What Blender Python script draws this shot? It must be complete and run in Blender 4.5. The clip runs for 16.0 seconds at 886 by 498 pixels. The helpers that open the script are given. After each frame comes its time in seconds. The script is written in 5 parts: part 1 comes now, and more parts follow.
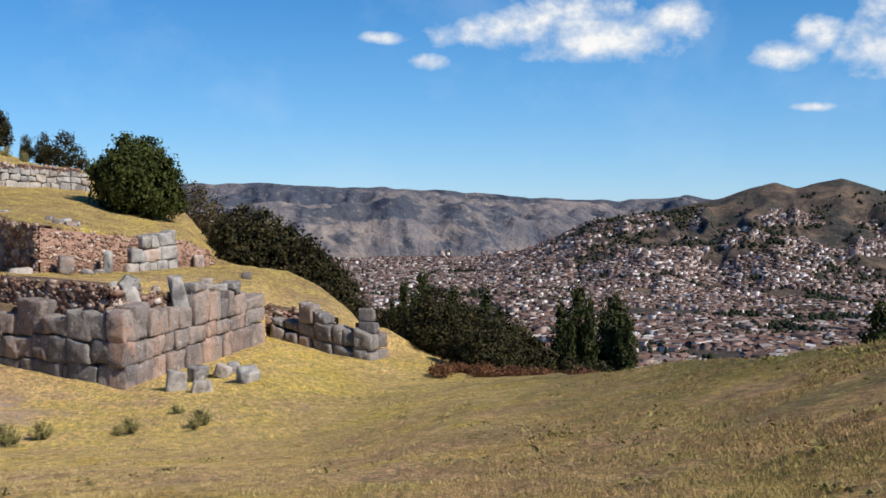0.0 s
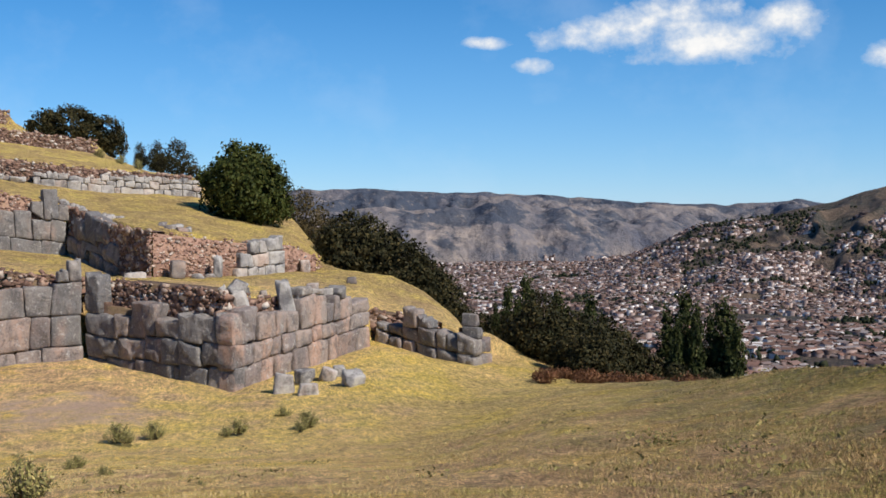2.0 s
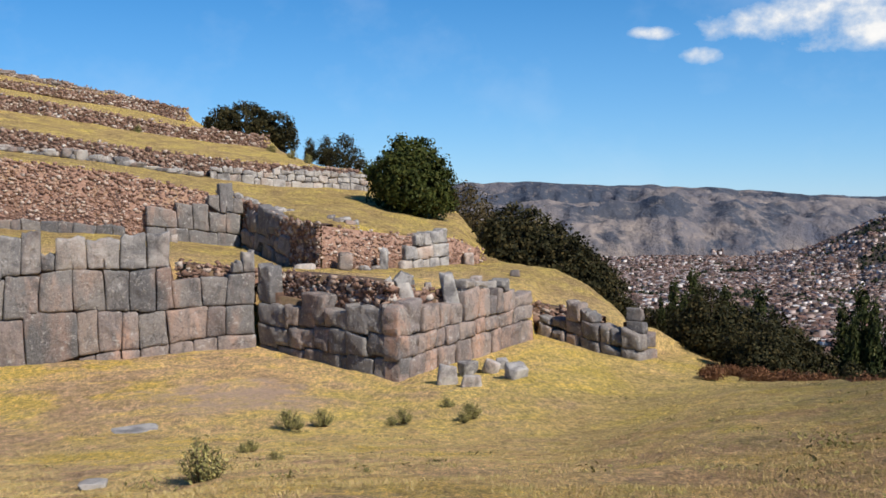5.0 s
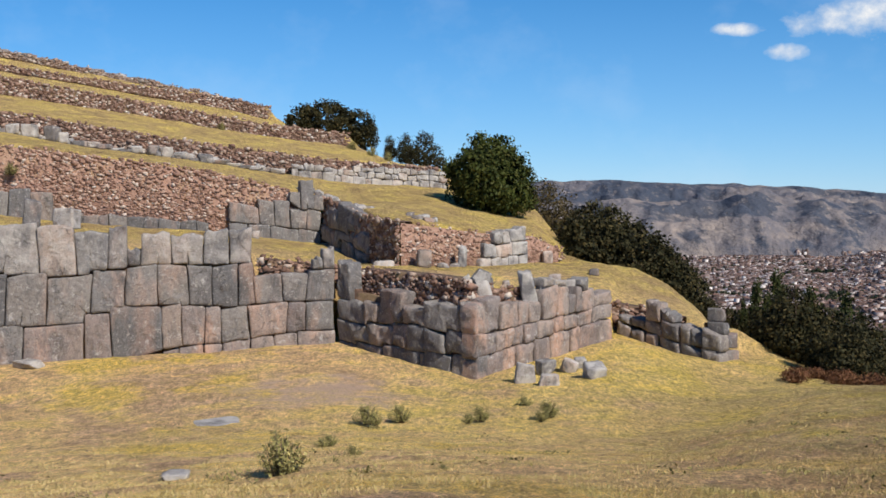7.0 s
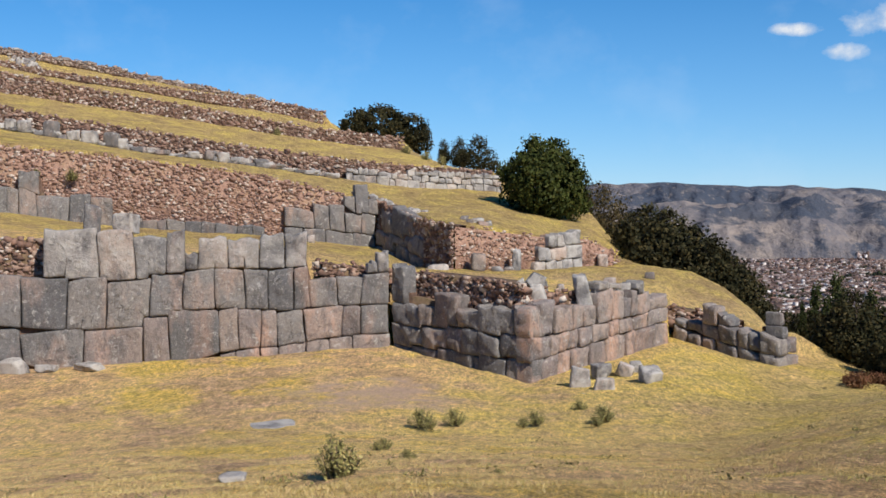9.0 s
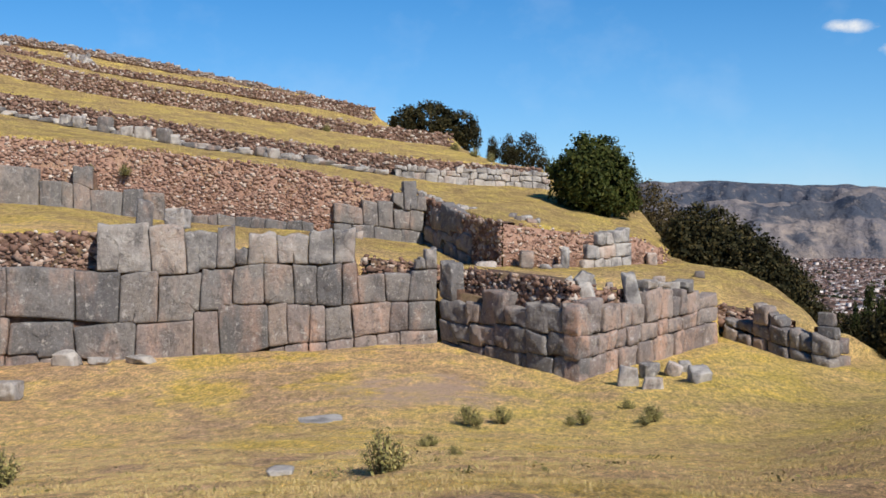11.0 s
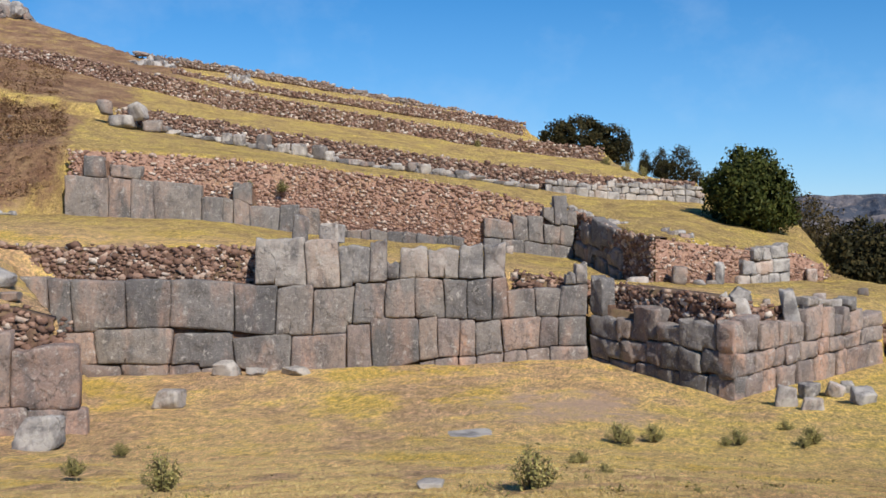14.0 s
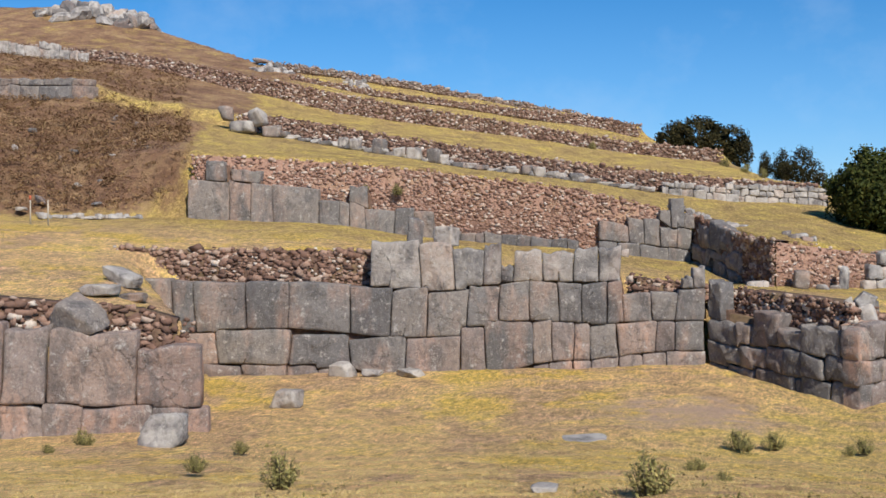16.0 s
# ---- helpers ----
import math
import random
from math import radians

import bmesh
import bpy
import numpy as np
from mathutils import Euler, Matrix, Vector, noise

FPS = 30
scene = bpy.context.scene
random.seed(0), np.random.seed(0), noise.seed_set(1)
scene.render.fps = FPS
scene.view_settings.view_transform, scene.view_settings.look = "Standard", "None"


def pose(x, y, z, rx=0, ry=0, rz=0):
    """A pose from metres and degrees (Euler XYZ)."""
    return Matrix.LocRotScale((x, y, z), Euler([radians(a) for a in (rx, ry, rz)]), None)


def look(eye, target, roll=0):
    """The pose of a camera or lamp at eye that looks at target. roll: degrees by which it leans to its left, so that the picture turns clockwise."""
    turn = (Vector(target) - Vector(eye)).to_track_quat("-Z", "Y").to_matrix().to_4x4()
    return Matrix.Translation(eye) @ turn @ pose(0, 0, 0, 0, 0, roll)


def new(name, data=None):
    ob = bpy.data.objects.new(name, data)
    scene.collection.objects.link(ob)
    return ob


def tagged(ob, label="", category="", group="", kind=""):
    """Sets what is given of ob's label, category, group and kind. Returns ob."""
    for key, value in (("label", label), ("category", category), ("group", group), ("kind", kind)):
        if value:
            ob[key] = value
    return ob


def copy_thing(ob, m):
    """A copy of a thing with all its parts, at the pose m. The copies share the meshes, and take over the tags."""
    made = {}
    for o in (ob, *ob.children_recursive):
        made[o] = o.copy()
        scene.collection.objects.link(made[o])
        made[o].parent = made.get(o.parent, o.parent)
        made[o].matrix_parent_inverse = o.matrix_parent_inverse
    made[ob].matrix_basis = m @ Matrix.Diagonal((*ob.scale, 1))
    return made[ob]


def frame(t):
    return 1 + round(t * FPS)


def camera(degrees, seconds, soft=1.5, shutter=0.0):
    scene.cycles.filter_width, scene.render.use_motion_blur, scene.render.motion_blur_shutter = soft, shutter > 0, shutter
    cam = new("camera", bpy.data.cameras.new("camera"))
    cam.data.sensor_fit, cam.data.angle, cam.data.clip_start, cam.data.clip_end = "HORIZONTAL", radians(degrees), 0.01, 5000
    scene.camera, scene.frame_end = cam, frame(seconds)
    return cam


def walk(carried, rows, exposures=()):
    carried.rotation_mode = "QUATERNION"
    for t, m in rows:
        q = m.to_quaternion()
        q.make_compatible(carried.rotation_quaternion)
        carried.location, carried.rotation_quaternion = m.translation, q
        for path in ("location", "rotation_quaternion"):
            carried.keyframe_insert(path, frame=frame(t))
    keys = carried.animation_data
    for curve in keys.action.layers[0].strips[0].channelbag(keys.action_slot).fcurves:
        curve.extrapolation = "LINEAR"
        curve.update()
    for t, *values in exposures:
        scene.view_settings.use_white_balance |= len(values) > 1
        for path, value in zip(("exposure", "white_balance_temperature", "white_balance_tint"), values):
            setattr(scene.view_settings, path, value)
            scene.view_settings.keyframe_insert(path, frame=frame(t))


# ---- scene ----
cam = camera(43.0, 16.0, soft=1.6)
EYE = Vector((0, 0, 1.7))
# seconds, heading (degrees right of +y), tilt up, lean
PATH = [(0.0, 19.19, -2.03, -0.08), (0.5, 17.87, -1.92, -0.02), (1.0, 16.50, -1.85, -0.10), (1.5, 15.19, -1.76, -0.14), 
        (2.0, 13.92, -1.76, -0.27), (2.5, 12.67, -1.89, -0.36), (3.0, 11.37, -1.94, -0.49), (3.5, 9.97, -1.99, -0.57), 
        (4.0, 8.55, -2.01, -0.63), (4.5, 7.12, -1.99, -0.59), (4.7, 6.49, -2.03, -0.46), (6.8, 1.90, -2.17, 0.03), 
        (7.0, 1.60, -2.18, 0.02), (7.5, 0.75, -2.07, -0.01), (8.0, -0.00, -2.00, -0.14), (8.5, -0.65, -1.99, -0.20), 
        (9.0, -1.16, -1.99, -0.22), (9.2, -1.33, -1.99, -0.22), (11.3, -4.24, -2.19, 0.18), (11.5, -4.70, -2.21, 0.18), 
        (12.0, -5.80, -2.13, 0.11), (12.5, -6.97, -2.01, 0.07), (13.0, -8.24, -1.84, 0.02), (13.5, -9.64, -1.60, 0.03), 
        (14.0, -11.25, -1.41, 0.08), (14.5, -12.90, -1.36, 0.14), (15.0, -14.46, -1.29, 0.14), (15.5, -15.84, -1.21, 0.08), 
        (16.0, -17.06, -1.26, 0.04)]


def aim(heading, tilt):
    a, b = radians(heading), radians(tilt)
    return EYE + Vector((math.sin(a) * math.cos(b), math.cos(a) * math.cos(b), math.sin(b)))


walk(cam, [(t, look(EYE, aim(a, b), c)) for t, a, b, c in PATH], [(0.0, 0.51, 6680, 10), (16.0, 0.51, 6680, 10)])

# ---- world, sun ----
SUN = Vector((0.61, -0.79, 0.90)).normalized()
world = bpy.data.worlds.new("world")
scene.world = world
world.use_nodes = True


def build_sky():
    nt = world.node_tree
    nt.nodes.clear()
    N, L = nt.nodes.new, nt.links.new

    def m(op, a, b=None, c=None, clamp=False):
        n = N("ShaderNodeMath")
        n.operation, n.use_clamp = op, clamp
        for i, v in enumerate((a, b, c)):
            if v is None:
                continue
            if isinstance(v, (int, float)):
                n.inputs[i].default_value = v
            else:
                L(v, n.inputs[i])
        return n.outputs[0]

    sky = N("ShaderNodeTexSky")
    sky.sky_type, sky.sun_disc = "NISHITA", False
    sky.sun_elevation, sky.sun_rotation = math.asin(SUN.z), math.atan2(SUN.x, SUN.y)
    sky.altitude, sky.air_density, sky.dust_density, sky.ozone_density = 3300, 1.0, 0.15, 4.0
    co = N("ShaderNodeTexCoord")
    sep = N("ShaderNodeSeparateXYZ")
    L(co.outputs["Generated"], sep.inputs[0])
    th = m("MULTIPLY", m("ARCTAN2", sep.outputs[0], sep.outputs[1]), 57.2958)
    el = m("MULTIPLY", m("ARCSINE", sep.outputs[2]), 57.2958)
    flat = N("ShaderNodeCombineXYZ")
    L(th, flat.inputs[0])
    L(m("MULTIPLY", el, 1.25), flat.inputs[1])
    puff = N("ShaderNodeTexNoise")
    puff.inputs["Scale"].default_value, puff.inputs["Detail"].default_value, puff.inputs["Roughness"].default_value = 0.62, 9, 0.60
    L(flat.outputs[0], puff.inputs["Vector"])
    # cumulus: heading, height, half width, half height
    body = None
    for a, e, w, h in CLOUDS:
        q = m("ADD", m("POWER", m("DIVIDE", m("SUBTRACT", th, a), w), 2.0), m("POWER", m("DIVIDE", m("SUBTRACT", el, e), h), 2.0))
        v = m("SUBTRACT", 1.0, q)
        body = v if body is None else m("MAXIMUM", body, v)
    body = m("MAXIMUM", body, -3.0)
    edge = m("ADD", body, m("MULTIPLY", m("SUBTRACT", puff.outputs[0], 0.5), 4.0))
    mask = m("MULTIPLY", m("SUBTRACT", edge, -0.35), 0.6, clamp=True)
    veil = N("ShaderNodeTexNoise")
    veil.inputs["Scale"].default_value, veil.inputs["Detail"].default_value, veil.inputs["Roughness"].default_value = 0.11, 6, 0.6
    L(flat.outputs[0], veil.inputs["Vector"])
    thin = m("MULTIPLY", m("SUBTRACT", veil.outputs[0], 0.50), 0.7, clamp=True)
    shade = N("ShaderNodeMapRange")
    L(edge, shade.inputs[0])
    shade.inputs[1].default_value, shade.inputs[2].default_value = 0.3, 1.7
    tone = N("ShaderNodeMix")
    tone.data_type = "RGBA"
    L(shade.outputs[0], tone.inputs[0])
    tone.inputs[6].default_value, tone.inputs[7].default_value = (5.4, 6.0, 6.8, 1), (7.7, 7.75, 7.8, 1)
    one = N("ShaderNodeMix")
    one.data_type = "RGBA"
    L(thin, one.inputs[0])
    deep = N("ShaderNodeHueSaturation")
    deep.inputs["Saturation"].default_value = 1.36
    L(sky.outputs[0], deep.inputs["Color"])
    haze = N("ShaderNodeMix")
    haze.data_type = "RGBA"
    L(m("MULTIPLY", m("SUBTRACT", 1.0, m("DIVIDE", m("ABSOLUTE", el), 16.0), clamp=True), 0.6), haze.inputs[0])
    L(deep.outputs[0], haze.inputs[6])
    haze.inputs[7].default_value = (1.85, 4.0, 6.9, 1)
    L(haze.outputs[2], one.inputs[6])
    one.inputs[7].default_value = (5.5, 6.6, 8.0, 1)
    two = N("ShaderNodeMix")
    two.data_type = "RGBA"
    L(mask, two.inputs[0])
    L(one.outputs[2], two.inputs[6])
    L(tone.outputs[2], two.inputs[7])
    bg = N("ShaderNodeBackground")
    bg.inputs[1].default_value = SKY_STRENGTH
    L(two.outputs[2], bg.inputs[0])
    out = N("ShaderNodeOutputWorld")
    L(bg.outputs[0], out.inputs[0])


SKY_STRENGTH = 0.088
CLOUDS = [(22.6, 8.9, 3.6, 0.8), (27.0, 8.5, 4.2, 1.2), (25.5, 9.6, 3.2, 1.1), (30.7, 9.3, 1.9, 0.9), (18.5, 7.4, 1.1, 0.38),
          (16.2, 8.6, 1.2, 0.3), (36.0, 7.4, 1.4, 0.7), (37.5, 8.4, 1.2, 0.9), (40.2, 7.7, 1.9, 1.3), (42.5, 9.0, 3.0, 2.5), (37.3, 4.9, 0.9, 0.22)]
build_sky()
lamp = new("sun", bpy.data.lights.new("sun", "SUN"))
lamp.data.energy, lamp.data.angle, lamp.data.color = 3.8, radians(0.5), (1.0, 0.94, 0.85)
lamp.matrix_world = look(SUN * 100, (0, 0, 0))


# ---- small tools ----
def part(name, bm, mat, parent=None, label="", smooth=True):
    me = bpy.data.meshes.new(name)
    bm.to_mesh(me)
    bm.free()
    if smooth:
        me.shade_smooth()
    me.materials.append(mat)
    ob = new(name, me)
    ob.parent = parent
    if label:
        tagged(ob, label)
    return ob


def mesh_np(name, verts, faces, mats, slots=None, smooth=False):
    """A mesh from arrays: verts (n, 3) and faces (m, 3 or 4)."""
    me = bpy.data.meshes.new(name)
    v, f = np.asarray(verts, np.float32), np.asarray(faces, np.int32)
    k = f.shape[1]
    me.vertices.add(len(v))
    me.vertices.foreach_set("co", v.ravel())
    me.loops.add(f.size)
    me.loops.foreach_set("vertex_index", f.ravel())
    me.polygons.add(len(f))
    me.polygons.foreach_set("loop_start", np.arange(0, f.size, k, dtype=np.int32))
    if slots is not None:
        me.polygons.foreach_set("material_index", np.asarray(slots, np.int32))
    me.update(calc_edges=True)
    if smooth:
        me.shade_smooth()
    for m in mats:
        me.materials.append(m)
    return me


def thing(name, label, category, group="", kind="", at=(0, 0, 0)):
    ob = new(name)
    ob.location = at
    ob.empty_display_size = 0.2
    return tagged(ob, label, category, group, kind)


def vnoise(x, y, seed=0):
    """Smooth value noise in the plane, -1 to 1."""
    xi, yi = np.floor(x).astype(np.int64), np.floor(y).astype(np.int64)
    fx, fy = x - xi, y - yi
    fx, fy = fx * fx * (3 - 2 * fx), fy * fy * (3 - 2 * fy)

    def h(i, j):
        n = (i * 374761393 + j * 668265263 + seed * 974711) & 0x7FFFFFFF
        n = ((n ^ (n >> 13)) * 1274126177) & 0x7FFFFFFF
        return ((n ^ (n >> 16)) & 0xFFFF) / 32767.5 - 1
    a, b, c, d = h(xi, yi), h(xi + 1, yi), h(xi, yi + 1), h(xi + 1, yi + 1)
    return (a * (1 - fx) + b * fx) * (1 - fy) + (c * (1 - fx) + d * fx) * fy


def fbm(x, y, n=4, seed=0, ridged=False):
    t, amp = 0, 1.0
    for i in range(n):
        v = vnoise(x * 2 ** i + 17 * i, y * 2 ** i - 9 * i, seed + i)
        t = t + amp * ((1 - 2 * np.abs(v)) if ridged else v)
        amp *= 0.5
    return t


# ---- materials ----
class Mat:
    """A node material in the making."""

    def __init__(self, name, rough=0.9):
        self.mat = bpy.data.materials.new(name)
        self.mat.use_nodes = True
        self.nt = self.mat.node_tree
        self.bsdf = self.nt.nodes["Principled BSDF"]
        self.bsdf.inputs["Roughness"].default_value = rough
        self.bsdf.inputs["Specular IOR Level"].default_value = 0.25
        self.co = self.nt.nodes.new("ShaderNodeNewGeometry").outputs["Position"]
        self.info = self.nt.nodes.new("ShaderNodeObjectInfo").outputs["Random"]
        self.island = self.nt.nodes.new("ShaderNodeNewGeometry").outputs["Random Per Island"]

    def node(self, kind, **kw):
        n = self.nt.nodes.new(kind)
        for k, v in kw.items():
            if hasattr(v, "node"):
                self.nt.links.new(v, n.inputs[k.replace("_", " ")])
            else:
                n.inputs[k.replace("_", " ")].default_value = v
        return n

    def noise(self, scale, detail=4, rough=0.55, stretch=None, lump=0.0):
        co = self.co
        if stretch:
            mp = self.nt.nodes.new("ShaderNodeMapping")
            mp.inputs["Scale"].default_value = stretch
            self.nt.links.new(co, mp.inputs[0])
            co = mp.outputs[0]
        n = self.node("ShaderNodeTexNoise", Scale=scale, Detail=detail, Roughness=rough, Distortion=lump)
        self.nt.links.new(co, n.inputs["Vector"])
        return n.outputs[0]

    def span(self, v, a, b, lo=0.0, hi=1.0):
        n = self.nt.nodes.new("ShaderNodeMapRange")
        self.nt.links.new(v, n.inputs[0])
        for i, x in enumerate((a, b, lo, hi)):
            n.inputs[i + 1].default_value = x
        return n.outputs[0]

    def mul(self, a, b, op="MULTIPLY"):
        n = self.nt.nodes.new("ShaderNodeMath")
        n.operation = op
        for i, v in enumerate((a, b)):
            if hasattr(v, "node"):
                self.nt.links.new(v, n.inputs[i])
            else:
                n.inputs[i].default_value = v
        return n.outputs[0]

    def mix(self, f, a, b, how="MIX"):
        n = self.nt.nodes.new("ShaderNodeMix")
        n.data_type, n.blend_type = "RGBA", how
        for i, v in ((0, f), (6, a), (7, b)):
            if hasattr(v, "node"):
                self.nt.links.new(v, n.inputs[i])
            else:
                n.inputs[i].default_value = v if i == 0 else (*v, 1)
        return n.outputs[2]

    def ramp(self, v, *stops):
        n = self.nt.nodes.new("ShaderNodeValToRGB")
        e = n.color_ramp.elements
        while len(e) < len(stops):
            e.new(0.5)
        for el, (p, c) in zip(e, stops):
            el.position, el.color = p, (*c, 1)
        self.nt.links.new(v, n.inputs[0])
        return n.outputs[0]

    def done(self, colour, bump=None, strength=0.4, dist=0.05):
        if hasattr(colour, "node"):
            self.nt.links.new(colour, self.bsdf.inputs["Base Color"])
        else:
            self.bsdf.inputs["Base Color"].default_value = (*colour, 1)
        if bump is not None:
            b = self.node("ShaderNodeBump", Strength=strength, Distance=dist)
            self.nt.links.new(bump, b.inputs["Height"])
            self.nt.links.new(b.outputs[0], self.bsdf.inputs["Normal"])
        return self.mat


def grass_ground():
    m = Mat("dry_grass")
    axis = m.node("ShaderNodeSeparateXYZ")
    m.nt.links.new(m.co, axis.inputs[0])
    straw = m.ramp(m.noise(0.55, 7, 0.68), (0.32, (0.45, 0.285, 0.155)), (0.45, (0.70, 0.455, 0.22)), (0.55, (0.81, 0.56, 0.235)), (0.66, (0.77, 0.56, 0.15)))
    # yellow-green swards
    sward = m.ramp(m.noise(1.2, 5, 0.7), (0.35, (0.63, 0.43, 0.085)), (0.65, (0.78, 0.55, 0.11)))
    c = m.mix(m.span(m.noise(0.14, 6, 0.68), 0.50, 0.58, 0, 0.85), straw, sward)
    # trodden earth
    earth = m.ramp(m.noise(1.7, 5, 0.6), (0.35, (0.42, 0.255, 0.15)), (0.65, (0.66, 0.43, 0.27)))
    c = m.mix(m.span(m.noise(0.19, 7, 0.70, None, 0.3), 0.51, 0.58, 0, 0.8), c, earth)
    # duller grass on the terraces
    dull = m.ramp(m.noise(0.6, 7, 0.72), (0.33, (0.20, 0.13, 0.06)), (0.48, (0.40, 0.28, 0.10)), (0.62, (0.56, 0.43, 0.10)))
    c = m.mix(m.span(axis.outputs[1], 46, 56, 0, 0.88), c, dull)
    # browner, greener turf on the knoll
    knoll = m.mul(axis.outputs[0], m.mul(axis.outputs[1], 0.36), "SUBTRACT")
    knoll = m.mul(knoll, m.span(m.noise(0.25, 5, 0.65), 0.3, 0.7, -5, 5), "ADD")
    turf = m.ramp(m.noise(1.1, 7, 0.72, (1, 0.5, 1)), (0.33, (0.17, 0.098, 0.045)), (0.45, (0.33, 0.192, 0.088)), (0.56, (0.47, 0.285, 0.13)), (0.68, (0.36, 0.25, 0.085)))
    green = m.ramp(m.noise(3.0, 5, 0.7), (0.35, (0.085, 0.10, 0.024)), (0.65, (0.21, 0.195, 0.045)))
    crest = m.mul(axis.outputs[0], m.mul(axis.outputs[1], 0.35), "ADD")
    crest = m.mul(crest, m.span(m.noise(0.5, 6, 0.72, (1, 0.5, 1)), 0.3, 0.7, -10, 10), "ADD")
    turf = m.mix(m.span(crest, 12, 16, 0, 0.85), turf, green)
    turf = m.mix(m.span(m.noise(1.6, 6, 0.75, (1, 0.5, 1)), 0.56, 0.62, 0, 0.75), turf, (0.115, 0.12, 0.035))
    near = m.span(axis.outputs[1], 52, 44)
    c = m.mix(m.mul(m.span(knoll, -7, 8), near), c, turf)
    # the bright sward below the salient
    band = m.mul(m.span(knoll, -17, -11), m.span(knoll, 3, -5), "MULTIPLY")
    band = m.mul(band, m.mul(m.span(axis.outputs[1], 22, 31), near, "MULTIPLY"), "MULTIPLY")
    c = m.mix(m.mul(band, m.span(m.noise(0.5, 6, 0.7), 0.35, 0.62, 0.15, 0.8), "MULTIPLY"), c, (0.74, 0.555, 0.125))
    # clumps, thatch and bare specks
    c = m.mix(m.span(m.noise(3.4, 6, 0.78, (1, 0.45, 1)), 0.55, 0.62, 0, 0.5), c, (0.22, 0.175, 0.06))
    c = m.mix(m.span(m.noise(9.0, 5, 0.78, (1, 0.45, 1)), 0.51, 0.60, 0, 0.5), c, (0.25, 0.165, 0.085))
    c = m.mix(m.span(m.noise(12.0, 5, 0.75, (1, 0.4, 1)), 0.54, 0.64, 0, 0.5), c, (0.72, 0.55, 0.25))
    c = m.mix(1.0, c, m.span(m.noise(5.5, 7, 0.84, (1, 0.42, 1)), 0.36, 0.64, 0.52, 1.6), "MULTIPLY")
    c = m.mix(1.0, c, m.span(m.noise(30.0, 4, 0.85, (1, 0.4, 1)), 0.36, 0.64, 0.5, 1.5), "MULTIPLY")
    # a worn patch of pale earth before the wall
    spot = m.nt.nodes.new("ShaderNodeVectorMath")
    spot.operation = "DISTANCE"
    m.nt.links.new(m.co, spot.inputs[0])
    spot.inputs[1].default_value = (-3.0, 36.2, -4.5)
    worn = m.mul(spot.outputs["Value"], m.span(m.noise(0.8, 4), 0.3, 0.7, -1.6, 1.6), "ADD")
    c = m.mix(m.span(worn, 3.0, 1.4, 0, 0.8), c, (0.56, 0.39, 0.30))
    # bare brown banks
    bank = m.ramp(m.noise(0.35, 7, 0.70), (0.33, (0.15, 0.08, 0.05)), (0.48, (0.27, 0.155, 0.095)), (0.66, (0.42, 0.28, 0.15)))
    bank = m.mix(m.span(m.noise(2.2, 6, 0.75), 0.5, 0.62, 0, 0.7), bank, (0.13, 0.075, 0.048))
    bank = m.mix(m.span(m.noise(5.0, 5, 0.75), 0.55, 0.65, 0, 0.5), bank, (0.46, 0.32, 0.17))
    at = m.nt.nodes.new("ShaderNodeAttribute")
    at.attribute_name = "bare"
    f = m.mul(at.outputs["Fac"], m.span(m.noise(0.45, 7, 0.72), 0.25, 0.75, -0.55, 0.55), "ADD")
    c = m.mix(m.span(f, 0.25, 0.75), c, bank)
    return m.done(c, m.noise(13, 7, 0.8, (1, 0.6, 1)), 1.0, 0.16)


def valley_ground():
    m = Mat("valley_ground")
    c = m.ramp(m.noise(0.010, 6, 0.62), (0.36, (0.035, 0.029, 0.026)), (0.48, (0.08, 0.060, 0.048)), (0.62, (0.155, 0.11, 0.077)))
    c = m.mix(m.span(m.noise(0.0055, 6, 0.7), 0.50, 0.57, 0, 0.85), c, (0.038, 0.042, 0.036))
    c = m.mix(m.span(m.noise(0.05, 5, 0.7), 0.52, 0.60, 0, 0.6), c, (0.035, 0.036, 0.028))
    c = m.mix(m.span(m.noise(0.12, 4, 0.7), 0.54, 0.62, 0, 0.5), c, (0.22, 0.16, 0.12))
    return m.done(c, m.noise(0.02, 7, 0.68), 1.0, 20.0)


def mountain_ground():
    m = Mat("hazy_mountain_slope")
    # bare slope tones, with the blue of distant haze put into the colour
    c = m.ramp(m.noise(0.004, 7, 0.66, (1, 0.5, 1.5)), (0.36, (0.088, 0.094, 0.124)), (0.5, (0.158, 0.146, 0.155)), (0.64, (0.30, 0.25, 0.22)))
    # dark woods on the slopes, their colour blued for haze
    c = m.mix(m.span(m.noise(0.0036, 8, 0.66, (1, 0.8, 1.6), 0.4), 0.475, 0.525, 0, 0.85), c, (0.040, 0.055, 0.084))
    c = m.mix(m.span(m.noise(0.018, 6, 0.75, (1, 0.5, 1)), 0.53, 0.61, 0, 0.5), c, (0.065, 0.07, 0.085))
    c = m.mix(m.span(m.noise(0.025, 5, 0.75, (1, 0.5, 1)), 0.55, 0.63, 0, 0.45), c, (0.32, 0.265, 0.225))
    return m.done(c, m.noise(0.011, 7, 0.64, (1, 0.7, 1)), 1.0, 36.0)


